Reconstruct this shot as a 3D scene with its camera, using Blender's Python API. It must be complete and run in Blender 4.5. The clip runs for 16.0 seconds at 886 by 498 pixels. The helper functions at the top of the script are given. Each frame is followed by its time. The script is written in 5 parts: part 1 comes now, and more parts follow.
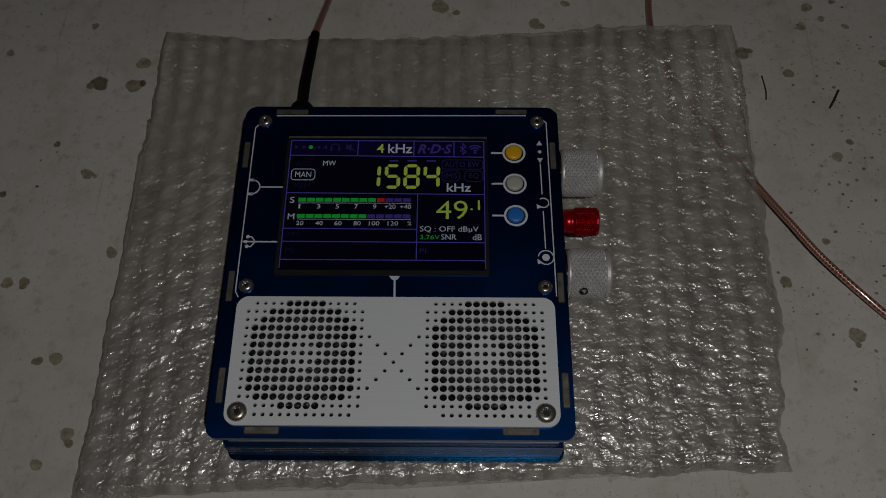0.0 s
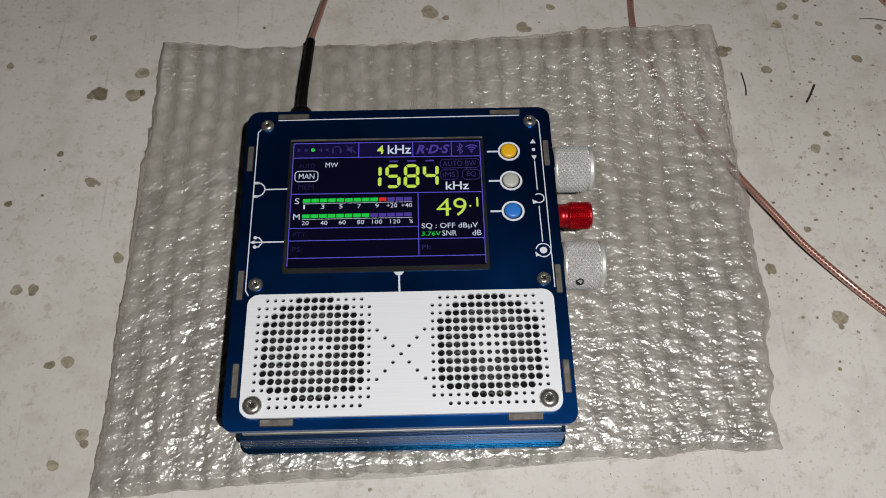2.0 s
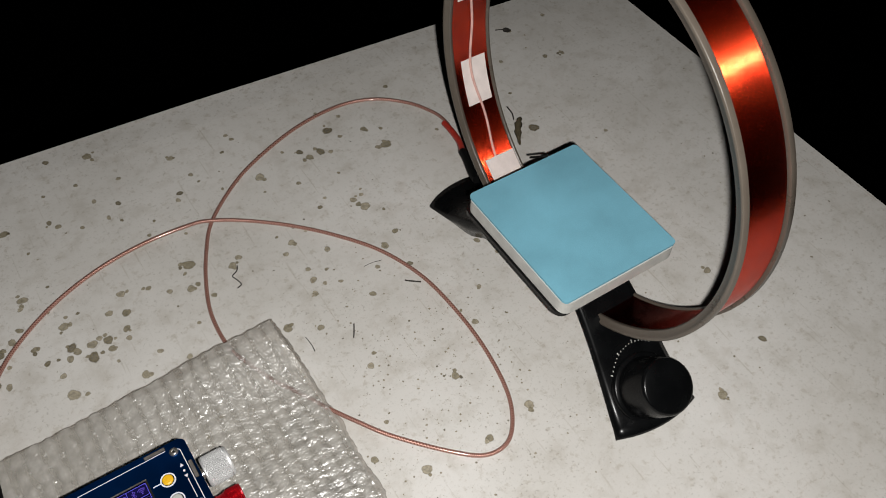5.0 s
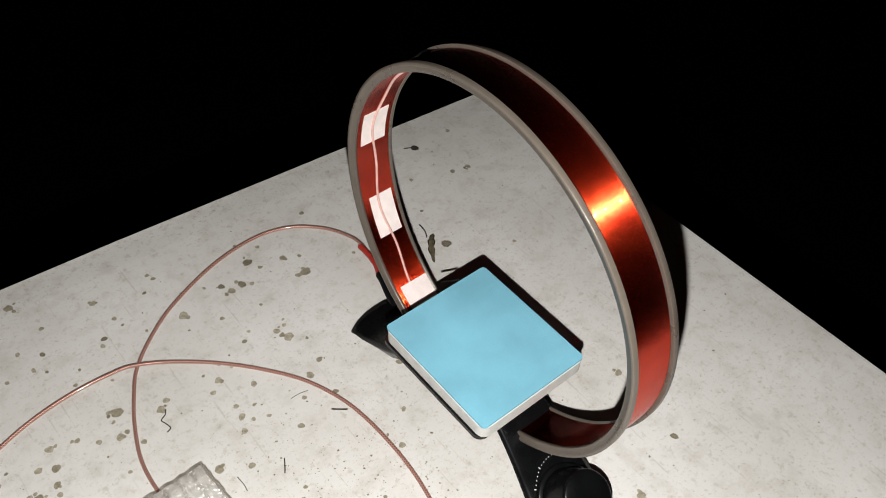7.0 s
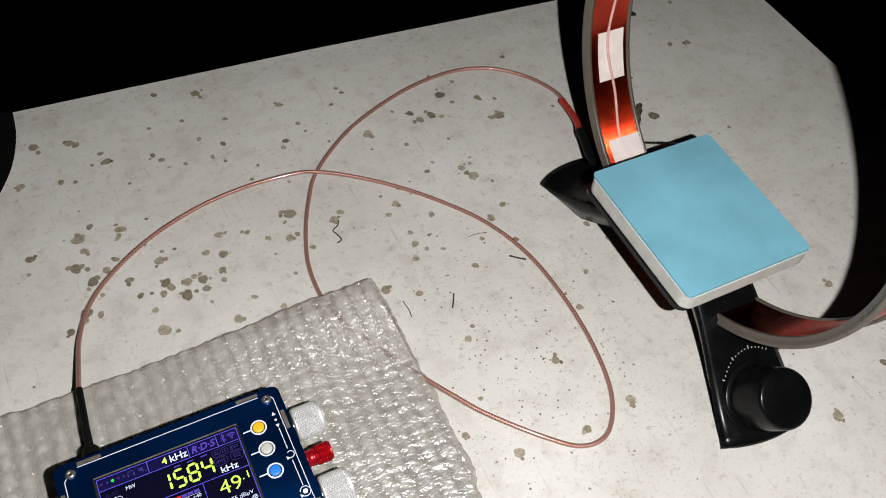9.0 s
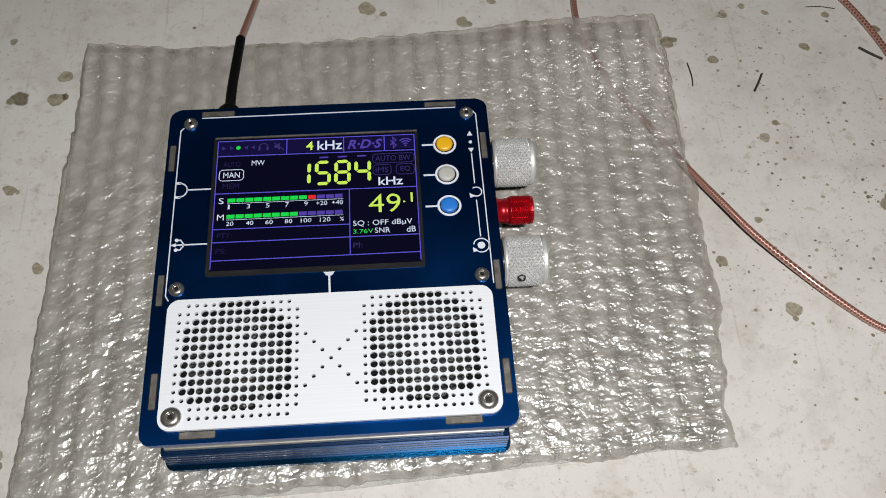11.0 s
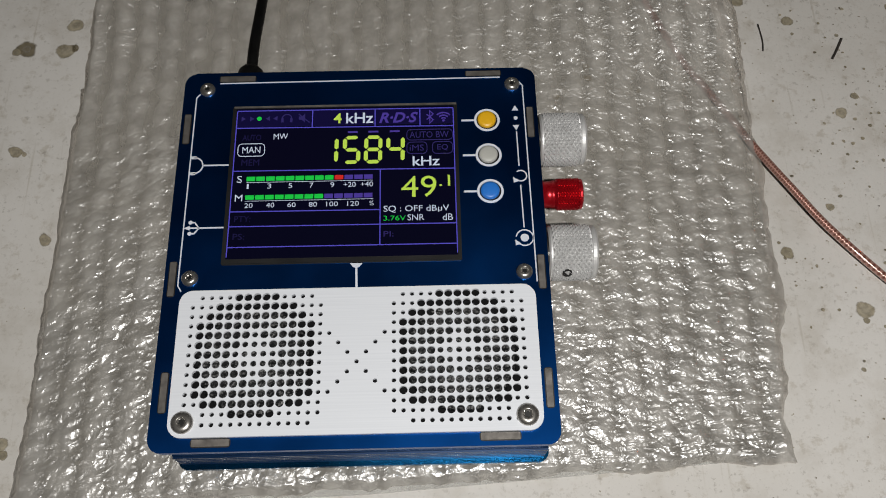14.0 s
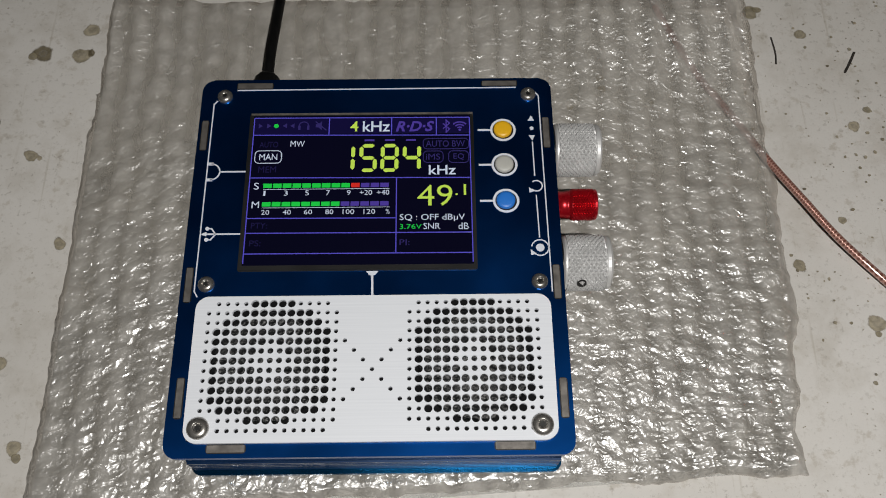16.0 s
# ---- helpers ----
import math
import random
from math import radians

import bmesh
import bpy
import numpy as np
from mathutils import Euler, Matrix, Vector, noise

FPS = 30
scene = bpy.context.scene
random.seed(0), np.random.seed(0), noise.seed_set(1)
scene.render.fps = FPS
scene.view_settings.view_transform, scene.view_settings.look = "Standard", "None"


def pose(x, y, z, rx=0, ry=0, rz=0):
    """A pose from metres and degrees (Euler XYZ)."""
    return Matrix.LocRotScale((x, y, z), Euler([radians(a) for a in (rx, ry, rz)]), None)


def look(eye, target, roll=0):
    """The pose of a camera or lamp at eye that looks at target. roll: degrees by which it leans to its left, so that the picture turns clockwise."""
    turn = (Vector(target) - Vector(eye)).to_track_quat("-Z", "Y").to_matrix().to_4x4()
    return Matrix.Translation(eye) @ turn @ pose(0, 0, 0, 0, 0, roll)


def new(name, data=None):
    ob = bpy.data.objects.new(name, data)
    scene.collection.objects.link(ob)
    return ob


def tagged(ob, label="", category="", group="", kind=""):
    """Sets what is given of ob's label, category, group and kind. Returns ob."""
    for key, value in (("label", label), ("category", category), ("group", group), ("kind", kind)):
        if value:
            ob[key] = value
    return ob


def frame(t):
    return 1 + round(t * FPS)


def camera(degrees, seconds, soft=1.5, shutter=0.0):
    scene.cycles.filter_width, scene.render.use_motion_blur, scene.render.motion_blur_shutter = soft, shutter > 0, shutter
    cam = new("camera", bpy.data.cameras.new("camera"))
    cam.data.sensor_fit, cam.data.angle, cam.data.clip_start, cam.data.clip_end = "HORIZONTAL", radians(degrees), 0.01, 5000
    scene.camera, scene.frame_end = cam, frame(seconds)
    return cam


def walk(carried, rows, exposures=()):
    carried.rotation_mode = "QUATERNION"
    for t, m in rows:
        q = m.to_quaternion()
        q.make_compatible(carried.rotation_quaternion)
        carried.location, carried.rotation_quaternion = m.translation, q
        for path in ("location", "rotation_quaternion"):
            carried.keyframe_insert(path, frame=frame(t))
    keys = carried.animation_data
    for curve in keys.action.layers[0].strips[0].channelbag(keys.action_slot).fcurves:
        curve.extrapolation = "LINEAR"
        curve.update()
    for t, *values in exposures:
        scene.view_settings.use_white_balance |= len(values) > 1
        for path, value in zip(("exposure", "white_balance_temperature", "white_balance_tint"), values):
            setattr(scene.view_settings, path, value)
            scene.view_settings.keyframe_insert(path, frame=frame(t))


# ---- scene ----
cam = camera(53.42, 16.0, soft=1.0)
PATH = [
    (0, (0.01678, -0.12267, 0.2835), (-0.0001, 0.7677, -1.5073), -0.69),
    (0.5, (0.0132, -0.12368, 0.28394), (0.005, 0.7646, -1.5079), -0.23),
    (1, (0.01375, -0.12547, 0.28357), (0.0078, 0.7608, -1.5093), -0.08),
    (1.5, (0.01319, -0.12792, 0.28606), (0.0162, 0.7643, -1.5039), 0.19),
    (2, (0.00935, -0.13043, 0.29175), (0.0419, 0.7715, -1.493), 0.63),
    (2.5, (-0.00358, -0.13725, 0.30604), (0.0891, 0.7788, -1.4694), 1.05),
    (3, (-0.01235, -0.14625, 0.32554), (0.1752, 0.795, -1.4292), 1.45),
    (3.5, (-0.013, -0.15332, 0.34907), (0.3104, 0.8167, -1.3698), 2.29),
    (4, (0.00127, -0.16155, 0.37641), (0.4646, 0.84, -1.2916), 2.29),
    (4.5, (0.02135, -0.17582, 0.40819), (0.6219, 0.8417, -1.2055), 2.17),
    (5, (0.04382, -0.18214, 0.44554), (0.7551, 0.8393, -1.1199), 2.17),
    (5.2, (0.04468, -0.18151, 0.4628), (0.8083, 0.8422, -1.0763), 2.59),
    (7.3, (0.06238, -0.17774, 0.49095), (0.9513, 0.8489, -0.9773), 2.18),
    (7.5, (0.06091, -0.17755, 0.48363), (0.94, 0.8418, -0.9956), 2.38),
    (8, (0.04466, -0.17502, 0.45995), (0.887, 0.8411, -1.0427), 3.20),
    (8.5, (0.022, -0.16692, 0.44177), (0.7772, 0.8669, -1.0948), 4.66),
    (9, (0.01429, -0.16118, 0.41859), (0.6306, 0.9021, -1.1592), 5.26),
    (9.5, (0.01403, -0.15059, 0.3829), (0.4475, 0.9294, -1.2437), 4.92),
    (10, (0.00941, -0.14697, 0.34251), (0.2897, 0.9191, -1.3263), 4.90),
    (10.2, (0.01189, -0.14311, 0.3247), (0.2394, 0.8998, -1.3666), 4.64),
    (12.3, (0.02737, -0.11199, 0.25526), (0.0446, 0.7296, -1.559), -0.90),
    (12.5, (0.02499, -0.10708, 0.25896), (0.0418, 0.7271, -1.5587), -0.92),
    (13, (0.02311, -0.10082, 0.25939), (0.041, 0.7134, -1.5673), -0.64),
    (13.5, (0.02282, -0.1023, 0.25916), (0.044, 0.694, -1.5754), -0.12),
    (14, (0.02129, -0.10189, 0.26168), (0.0403, 0.6841, -1.5773), 0.05),
    (14.5, (0.01951, -0.10097, 0.26159), (0.0372, 0.6865, -1.5768), 0.22),
    (15, (0.01792, -0.09973, 0.26176), (0.0376, 0.6875, -1.5767), 0.58),
    (15.5, (0.0179, -0.10102, 0.26211), (0.0375, 0.6938, -1.573), 0.63),
    (16, (0.01692, -0.10145, 0.26276), (0.0363, 0.6973, -1.5707), 0.74),
]
walk(cam, [(t, look(eye, target, roll)) for t, eye, target, roll in PATH],
     [(0.0, -2.1, 6500, 10), (0.5, -1.15, 6500, 10), (1.0, -0.45, 6500, 10), (1.5, 0.0, 6500, 10), (2.0, 0.0, 6500, 10), (3.0, -0.2, 6500, 10), (3.5, 0.0, 6450, 10), (4.0, 0.33, 6420, 10),
      (5.0, 0.52, 6380, 10), (7.5, 1.3, 6330, 10), (8.0, 1.1, 6330, 10), (8.5, 0.95, 6330, 10), (9.0, 0.85, 6330, 10), (10.0, 0.65, 6330, 10), (10.2, 0.6, 6330, 10), (12.3, -0.1, 6450, 10), (16.0, -0.1, 6450, 10)])

# ---- world, lamp and exposure ----
world = bpy.data.worlds.new("night")
world.use_nodes = True
world.node_tree.nodes["Background"].inputs["Color"].default_value = (0.25, 0.3, 0.4, 1)
world.node_tree.nodes["Background"].inputs["Strength"].default_value = 0.0003
scene.world = world

# the phone's torch, the only lamp of the place
torch_data = bpy.data.lights.new("torch", "POINT")
torch_data.energy = 7.8
torch_data.color = (1.0, 0.97, 0.92)
torch_data.shadow_soft_size = 0.003
torch = new("torch", torch_data)
torch.location = (0.064, -0.183, 0.418)


# ---- materials ----
def nodes_of(name):
    m = bpy.data.materials.new(name)
    m.use_nodes = True
    nt = m.node_tree
    return m, nt, nt.nodes["Principled BSDF"]


def rgba(c):
    return (c[0], c[1], c[2], 1.0)


def noise_node(nt, scale, detail=4.0, rough=0.55):
    tc = nt.nodes.new("ShaderNodeTexCoord")
    n = nt.nodes.new("ShaderNodeTexNoise")
    n.inputs["Scale"].default_value = scale
    n.inputs["Detail"].default_value = detail
    n.inputs["Roughness"].default_value = rough
    nt.links.new(tc.outputs["Object"], n.inputs["Vector"])
    return n


def ramp(nt, source, stops):
    r = nt.nodes.new("ShaderNodeValToRGB")
    while len(r.color_ramp.elements) < len(stops):
        r.color_ramp.elements.new(0.5)
    for e, (p, c) in zip(r.color_ramp.elements, stops):
        e.position, e.color = p, rgba(c)
    nt.links.new(source, r.inputs["Fac"])
    return r


def mix(nt, a, b, fac, mode="MIX"):
    m = nt.nodes.new("ShaderNodeMix")
    m.data_type, m.blend_type = "RGBA", mode
    for socket, v in ((m.inputs[6], a), (m.inputs[7], b), (m.inputs[0], fac)):
        if isinstance(v, (int, float)):
            socket.default_value = v
        elif isinstance(v, tuple):
            socket.default_value = rgba(v)
        else:
            nt.links.new(v, socket)
    return m.outputs[2]


def bump(nt, bsdf, height, strength, distance):
    b = nt.nodes.new("ShaderNodeBump")
    b.inputs["Strength"].default_value = strength
    b.inputs["Distance"].default_value = distance
    nt.links.new(height, b.inputs["Height"])
    nt.links.new(b.outputs["Normal"], bsdf.inputs["Normal"])
    return b


def surface(name, color, rough=0.5, metal=0.0, vary=0.12, coarse=60.0, fine=900.0, relief=0.15, depth=0.0002, coat=0.0, specular=0.5):
    """A plain surface with stains at a coarse scale and grain at a fine one."""
    m, nt, p = nodes_of(name)
    a, b = noise_node(nt, coarse), noise_node(nt, fine, 3.0)
    dark = tuple(c * (1 - vary) for c in color)
    light = tuple(min(1.0, c * (1 + vary)) for c in color)
    r1 = ramp(nt, a.outputs["Fac"], [(0.3, dark), (0.7, light)])
    r2 = ramp(nt, b.outputs["Fac"], [(0.3, (1 - vary * 0.6,) * 3), (0.7, (1.0,) * 3)])
    nt.links.new(mix(nt, r1.outputs["Color"], r2.outputs["Color"], 1.0, "MULTIPLY"), p.inputs["Base Color"])
    rr = ramp(nt, a.outputs["Fac"], [(0.3, (rough * 0.85,) * 3), (0.7, (min(1, rough * 1.15),) * 3)])
    nt.links.new(rr.outputs["Color"], p.inputs["Roughness"])
    p.inputs["Metallic"].default_value = metal
    p.inputs["Coat Weight"].default_value = coat
    p.inputs["Specular IOR Level"].default_value = specular
    bump(nt, p, b.outputs["Fac"], relief, depth)
    return m


def glow(name, color, strength):
    m, nt, p = nodes_of(name)
    p.inputs["Base Color"].default_value = (0.002, 0.002, 0.004, 1)
    p.inputs["Roughness"].default_value = 0.15
    p.inputs["Specular IOR Level"].default_value = 0.25
    n = noise_node(nt, 5000, 2.0)
    r = ramp(nt, n.outputs["Fac"], [(0.3, tuple(c * 0.85 for c in color)), (0.7, color)])
    nt.links.new(r.outputs["Color"], p.inputs["Emission Color"])
    p.inputs["Emission Strength"].default_value = strength
    return m


def table_material():
    m, nt, p = nodes_of("weathered_white_board")
    big, mid, fine = noise_node(nt, 9, 5.0), noise_node(nt, 55, 6.0, 0.65), noise_node(nt, 420, 4.0, 0.7)
    base = ramp(nt, big.outputs["Fac"], [(0.3, (0.50, 0.48, 0.447)), (0.7, (0.61, 0.593, 0.567))]).outputs["Color"]
    grime = ramp(nt, mid.outputs["Fac"], [(0.33, (0.74, 0.71, 0.66)), (0.5, (1.0, 1.0, 1.0))]).outputs["Color"]
    base = mix(nt, base, grime, 0.5, "MULTIPLY")
    # dark specks, thicker where the coarse noise is high
    speck = ramp(nt, fine.outputs["Fac"], [(0.35, (0.25, 0.22, 0.17)), (0.42, (1, 1, 1))]).outputs["Color"]
    where = ramp(nt, noise_node(nt, 14, 3.0).outputs["Fac"], [(0.38, (0.3,) * 3), (0.58, (1.0,) * 3)]).outputs["Color"]
    base = mix(nt, base, mix(nt, (1.0, 1.0, 1.0), speck, where), 0.35, "MULTIPLY")
    grit = ramp(nt, noise_node(nt, 1000, 3.0, 0.6).outputs["Fac"], [(0.33, (0.45, 0.41, 0.35)), (0.40, (1, 1, 1))]).outputs["Color"]
    base = mix(nt, base, grit, 0.14, "MULTIPLY")
    scuff = ramp(nt, noise_node(nt, 170, 7.0, 0.7).outputs["Fac"], [(0.36, (0.62, 0.57, 0.49)), (0.44, (1, 1, 1))]).outputs["Color"]
    base = mix(nt, base, scuff, 0.45, "MULTIPLY")
    # faint rubbed scratches
    tc = nt.nodes.new("ShaderNodeTexCoord")
    mp = nt.nodes.new("ShaderNodeMapping")
    mp.inputs["Rotation"].default_value = (0, 0, 0.6)
    mp.inputs["Scale"].default_value = (500, 22, 1)
    s = nt.nodes.new("ShaderNodeTexNoise")
    s.inputs["Scale"].default_value, s.inputs["Detail"].default_value = 1.0, 2.0
    nt.links.new(tc.outputs["Object"], mp.inputs["Vector"])
    nt.links.new(mp.outputs["Vector"], s.inputs["Vector"])
    lines = ramp(nt, s.outputs["Fac"], [(0.26, (0.72, 0.69, 0.63)), (0.34, (1, 1, 1))]).outputs["Color"]
    base = mix(nt, base, lines, 0.5, "MULTIPLY")
    nt.links.new(base, p.inputs["Base Color"])
    p.inputs["Roughness"].default_value = 0.62
    p.inputs["Specular IOR Level"].default_value = 0.3
    bump(nt, p, mix(nt, mid.outputs["Fac"], fine.outputs["Fac"], 0.5), 0.25, 0.0006)
    return m


def stain_material():
    """Mould spots that thin out towards a ragged edge."""
    m, nt, p = nodes_of("mould_stain")
    g = nt.nodes.new("ShaderNodeNewGeometry")
    tone = ramp(nt, g.outputs["Random Per Island"], [(0.0, (0.15, 0.125, 0.08)), (0.25, (0.26, 0.228, 0.16)), (1.0, (0.41, 0.37, 0.295))]).outputs["Color"]
    n = noise_node(nt, 420, 5.0, 0.65)
    spots = ramp(nt, n.outputs["Fac"], [(0.35, (0.6, 0.58, 0.50)), (0.62, (1.1, 1.08, 1.0))]).outputs["Color"]
    nt.links.new(mix(nt, tone, spots, 1.0, "MULTIPLY"), p.inputs["Base Color"])
    p.inputs["Roughness"].default_value = 0.75
    tc = nt.nodes.new("ShaderNodeTexCoord")
    sep = nt.nodes.new("ShaderNodeSeparateXYZ")
    nt.links.new(tc.outputs["UV"], sep.inputs["Vector"])
    ragged_edge = nt.nodes.new("ShaderNodeMath")
    ragged_edge.operation = "MULTIPLY_ADD"
    ragged_edge.inputs[1].default_value = 0.5
    nt.links.new(n.outputs["Fac"], ragged_edge.inputs[0])
    nt.links.new(sep.outputs["X"], ragged_edge.inputs[2])
    cover = ramp(nt, ragged_edge.outputs[0], [(0.0, (0.78,) * 3), (0.62, (0.66,) * 3), (0.80, (0.80,) * 3), (1.0, (0.76,) * 3)])
    thin = nt.nodes.new("ShaderNodeMapRange")
    thin.inputs["From Min"].default_value, thin.inputs["From Max"].default_value = 1.02, 1.22
    thin.inputs["To Min"].default_value, thin.inputs["To Max"].default_value = 1.0, 0.0
    nt.links.new(ragged_edge.outputs[0], thin.inputs["Value"])
    alpha = nt.nodes.new("ShaderNodeMath")
    alpha.operation = "MULTIPLY"
    nt.links.new(cover.outputs["Color"], alpha.inputs[0])
    nt.links.new(thin.outputs["Result"], alpha.inputs[1])
    nt.links.new(alpha.outputs[0], p.inputs["Alpha"])
    bump(nt, p, n.outputs["Fac"], 0.2, 0.0005)
    return m


def wrap_material():
    """Milky film under a creased glossy skin; paler and less clear on the air domes than on the seams."""
    m, nt, p = nodes_of("bubble_wrap_film")
    c = noise_node(nt, 40, 4.0)
    mottle = noise_node(nt, 260, 5.0, 0.6)
    crumple_falloff = nt.nodes.new("ShaderNodeAttribute")
    crumple_falloff.attribute_name = "crumpled"
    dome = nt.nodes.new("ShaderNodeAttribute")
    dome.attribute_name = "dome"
    tone = ramp(nt, c.outputs["Fac"], [(0.3, (0.72, 0.69, 0.64)), (0.7, (0.88, 0.85, 0.80))]).outputs["Color"]
    milky = ramp(nt, mottle.outputs["Fac"], [(0.32, (0.82,) * 3), (0.66, (1.08,) * 3)]).outputs["Color"]
    tone = mix(nt, tone, milky, 1.0, "MULTIPLY")
    nt.links.new(tone, p.inputs["Base Color"])
    p.inputs["Roughness"].default_value = 0.5
    p.inputs["Specular IOR Level"].default_value = 0.2
    # crinkles: warped cells drawn out along x, with grain on them
    f = noise_node(nt, 210, 2.5, 0.55)
    f.inputs["Distortion"].default_value = 1.1
    tc = nt.nodes.new("ShaderNodeTexCoord")
    mp = nt.nodes.new("ShaderNodeMapping")
    mp.inputs["Scale"].default_value = (210, 400, 300)
    mp.inputs["Rotation"].default_value = (0, 0, 0.15)
    nt.links.new(tc.outputs["Object"], mp.inputs["Vector"])
    warp = nt.nodes.new("ShaderNodeVectorMath")
    warp.operation = "ADD"
    nt.links.new(mp.outputs["Vector"], warp.inputs[0])
    swirl = nt.nodes.new("ShaderNodeVectorMath")
    swirl.operation = "SCALE"
    swirl.inputs["Scale"].default_value = 3.2
    nt.links.new(noise_node(nt, 190, 2.0).outputs["Color"], swirl.inputs[0])
    nt.links.new(swirl.outputs[0], warp.inputs[1])
    v = nt.nodes.new("ShaderNodeTexVoronoi")
    v.feature = "F1"
    v.inputs["Scale"].default_value = 1.0
    nt.links.new(warp.outputs[0], v.inputs["Vector"])
    crinkle = mix(nt, v.outputs["Distance"], f.outputs["Fac"], 0.6)
    b = nt.nodes.new("ShaderNodeBump")
    b.inputs["Strength"].default_value = 1.0
    b.inputs["Distance"].default_value = 0.0013
    nt.links.new(crinkle, b.inputs["Height"])
    gloss = nt.nodes.new("ShaderNodeBsdfGlossy")
    gloss.inputs["Roughness"].default_value = 0.17
    nt.links.new(b.outputs["Normal"], gloss.inputs["Normal"])
    skin = nt.nodes.new("ShaderNodeMixShader")
    taut = ramp(nt, noise_node(nt, 85, 3.0, 0.6).outputs["Fac"], [(0.44, (0.03,) * 3), (0.66, (0.18,) * 3)])
    nt.links.new(mix(nt, taut.outputs["Color"], crumple_falloff.outputs["Color"], 1.0, "MULTIPLY"), skin.inputs["Fac"])
    clear = nt.nodes.new("ShaderNodeBsdfTransparent")
    clear.inputs["Color"].default_value = (0.795, 0.77, 0.735, 1)
    mx = nt.nodes.new("ShaderNodeMixShader")
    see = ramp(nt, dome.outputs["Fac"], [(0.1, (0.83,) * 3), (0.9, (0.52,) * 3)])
    # far film is also clearer and darker, to paint in the torch's falloff
    nt.links.new(mix(nt, (0.90, 0.90, 0.90), see.outputs["Color"], ramp(nt, crumple_falloff.outputs["Fac"], [(0.0, (0.5,) * 3), (1.0, (1.0,) * 3)]).outputs["Color"]), mx.inputs["Fac"])
    nt.links.new(p.outputs["BSDF"], mx.inputs[1])
    nt.links.new(clear.outputs["BSDF"], mx.inputs[2])
    sheen = nt.nodes.new("ShaderNodeBsdfGlossy")
    sheen.inputs["Roughness"].default_value = 0.42
    nt.links.new(b.outputs["Normal"], sheen.inputs["Normal"])
    satin = nt.nodes.new("ShaderNodeMixShader")
    # sheen weakens towards the far edge by the same painted falloff
    nt.links.new(mix(nt, (0.27, 0.27, 0.27), crumple_falloff.outputs["Color"], 1.0, "MULTIPLY"), satin.inputs["Fac"])
    nt.links.new(mx.outputs["Shader"], satin.inputs[1])
    nt.links.new(sheen.outputs["BSDF"], satin.inputs[2])
    nt.links.new(satin.outputs["Shader"], skin.inputs[1])
    nt.links.new(gloss.outputs["BSDF"], skin.inputs[2])
    nt.links.new(skin.outputs["Shader"], nt.nodes["Material Output"].inputs["Surface"])
    return m


def winding_material():
    """Enamelled copper wire."""
    m, nt, p = nodes_of("copper_winding")
    n = noise_node(nt, 70, 4.0)
    tone = ramp(nt, n.outputs["Fac"], [(0.3, (0.34, 0.019, 0.006)), (0.7, (0.50, 0.036, 0.010))]).outputs["Color"]
    nt.links.new(tone, p.inputs["Base Color"])
    p.inputs["Metallic"].default_value = 1.0
    p.inputs["Roughness"].default_value = 0.165
    p.inputs["Coat Weight"].default_value = 0.35
    p.inputs["Coat Roughness"].default_value = 0.02
    bump(nt, p, noise_node(nt, 500, 2.0).outputs["Fac"], 0.05, 0.0001)
    return m


def cable_material():
    m, nt, p = nodes_of("braided_coax")
    tc = nt.nodes.new("ShaderNodeTexCoord")
    sep = nt.nodes.new("ShaderNodeSeparateXYZ")
    nt.links.new(tc.outputs["UV"], sep.inputs["Vector"])
    waves = []
    for k in (1.0, -1.0):
        a = nt.nodes.new("ShaderNodeMath")
        a.operation = "MULTIPLY"
        a.inputs[1].default_value = 2 * math.pi * 760
        nt.links.new(sep.outputs["X"], a.inputs[0])
        b = nt.nodes.new("ShaderNodeMath")
        b.operation = "MULTIPLY_ADD"
        b.inputs[1].default_value = 2 * math.pi * 3 * k
        nt.links.new(sep.outputs["Y"], b.inputs[0])
        nt.links.new(a.outputs[0], b.inputs[2])
        s = nt.nodes.new("ShaderNodeMath")
        s.operation = "SINE"
        nt.links.new(b.outputs[0], s.inputs[0])
        waves.append(s)
    mx = nt.nodes.new("ShaderNodeMath")
    mx.operation = "MAXIMUM"
    nt.links.new(waves[0].outputs[0], mx.inputs[0])
    nt.links.new(waves[1].outputs[0], mx.inputs[1])
    tone = ramp(nt, mx.outputs[0], [(0.1, (0.20, 0.078, 0.058)), (0.95, (0.47, 0.26, 0.21))]).outputs["Color"]
    nt.links.new(tone, p.inputs["Base Color"])
    p.inputs["Roughness"].default_value = 0.3
    p.inputs["Metallic"].default_value = 0.35
    p.inputs["Coat Weight"].default_value = 1.0
    p.inputs["Coat Roughness"].default_value = 0.1
    bump(nt, p, mx.outputs[0], 0.3, 0.0002)
    return m


def brushed_white():
    m, nt, p = nodes_of("brushed_white_paint")
    tc = nt.nodes.new("ShaderNodeTexCoord")
    mp = nt.nodes.new("ShaderNodeMapping")
    mp.inputs["Scale"].default_value = (25, 2200, 1)
    n = nt.nodes.new("ShaderNodeTexNoise")
    n.inputs["Scale"].default_value = 1.0
    nt.links.new(tc.outputs["Object"], mp.inputs["Vector"])
    nt.links.new(mp.outputs["Vector"], n.inputs["Vector"])
    tone = ramp(nt, n.outputs["Fac"], [(0.3, (0.63, 0.655, 0.70)), (0.7, (0.68, 0.705, 0.75))]).outputs["Color"]
    nt.links.new(tone, p.inputs["Base Color"])
    p.inputs["Roughness"].default_value = 0.5
    bump(nt, p, n.outputs["Fac"], 0.12, 0.0001)
    return m


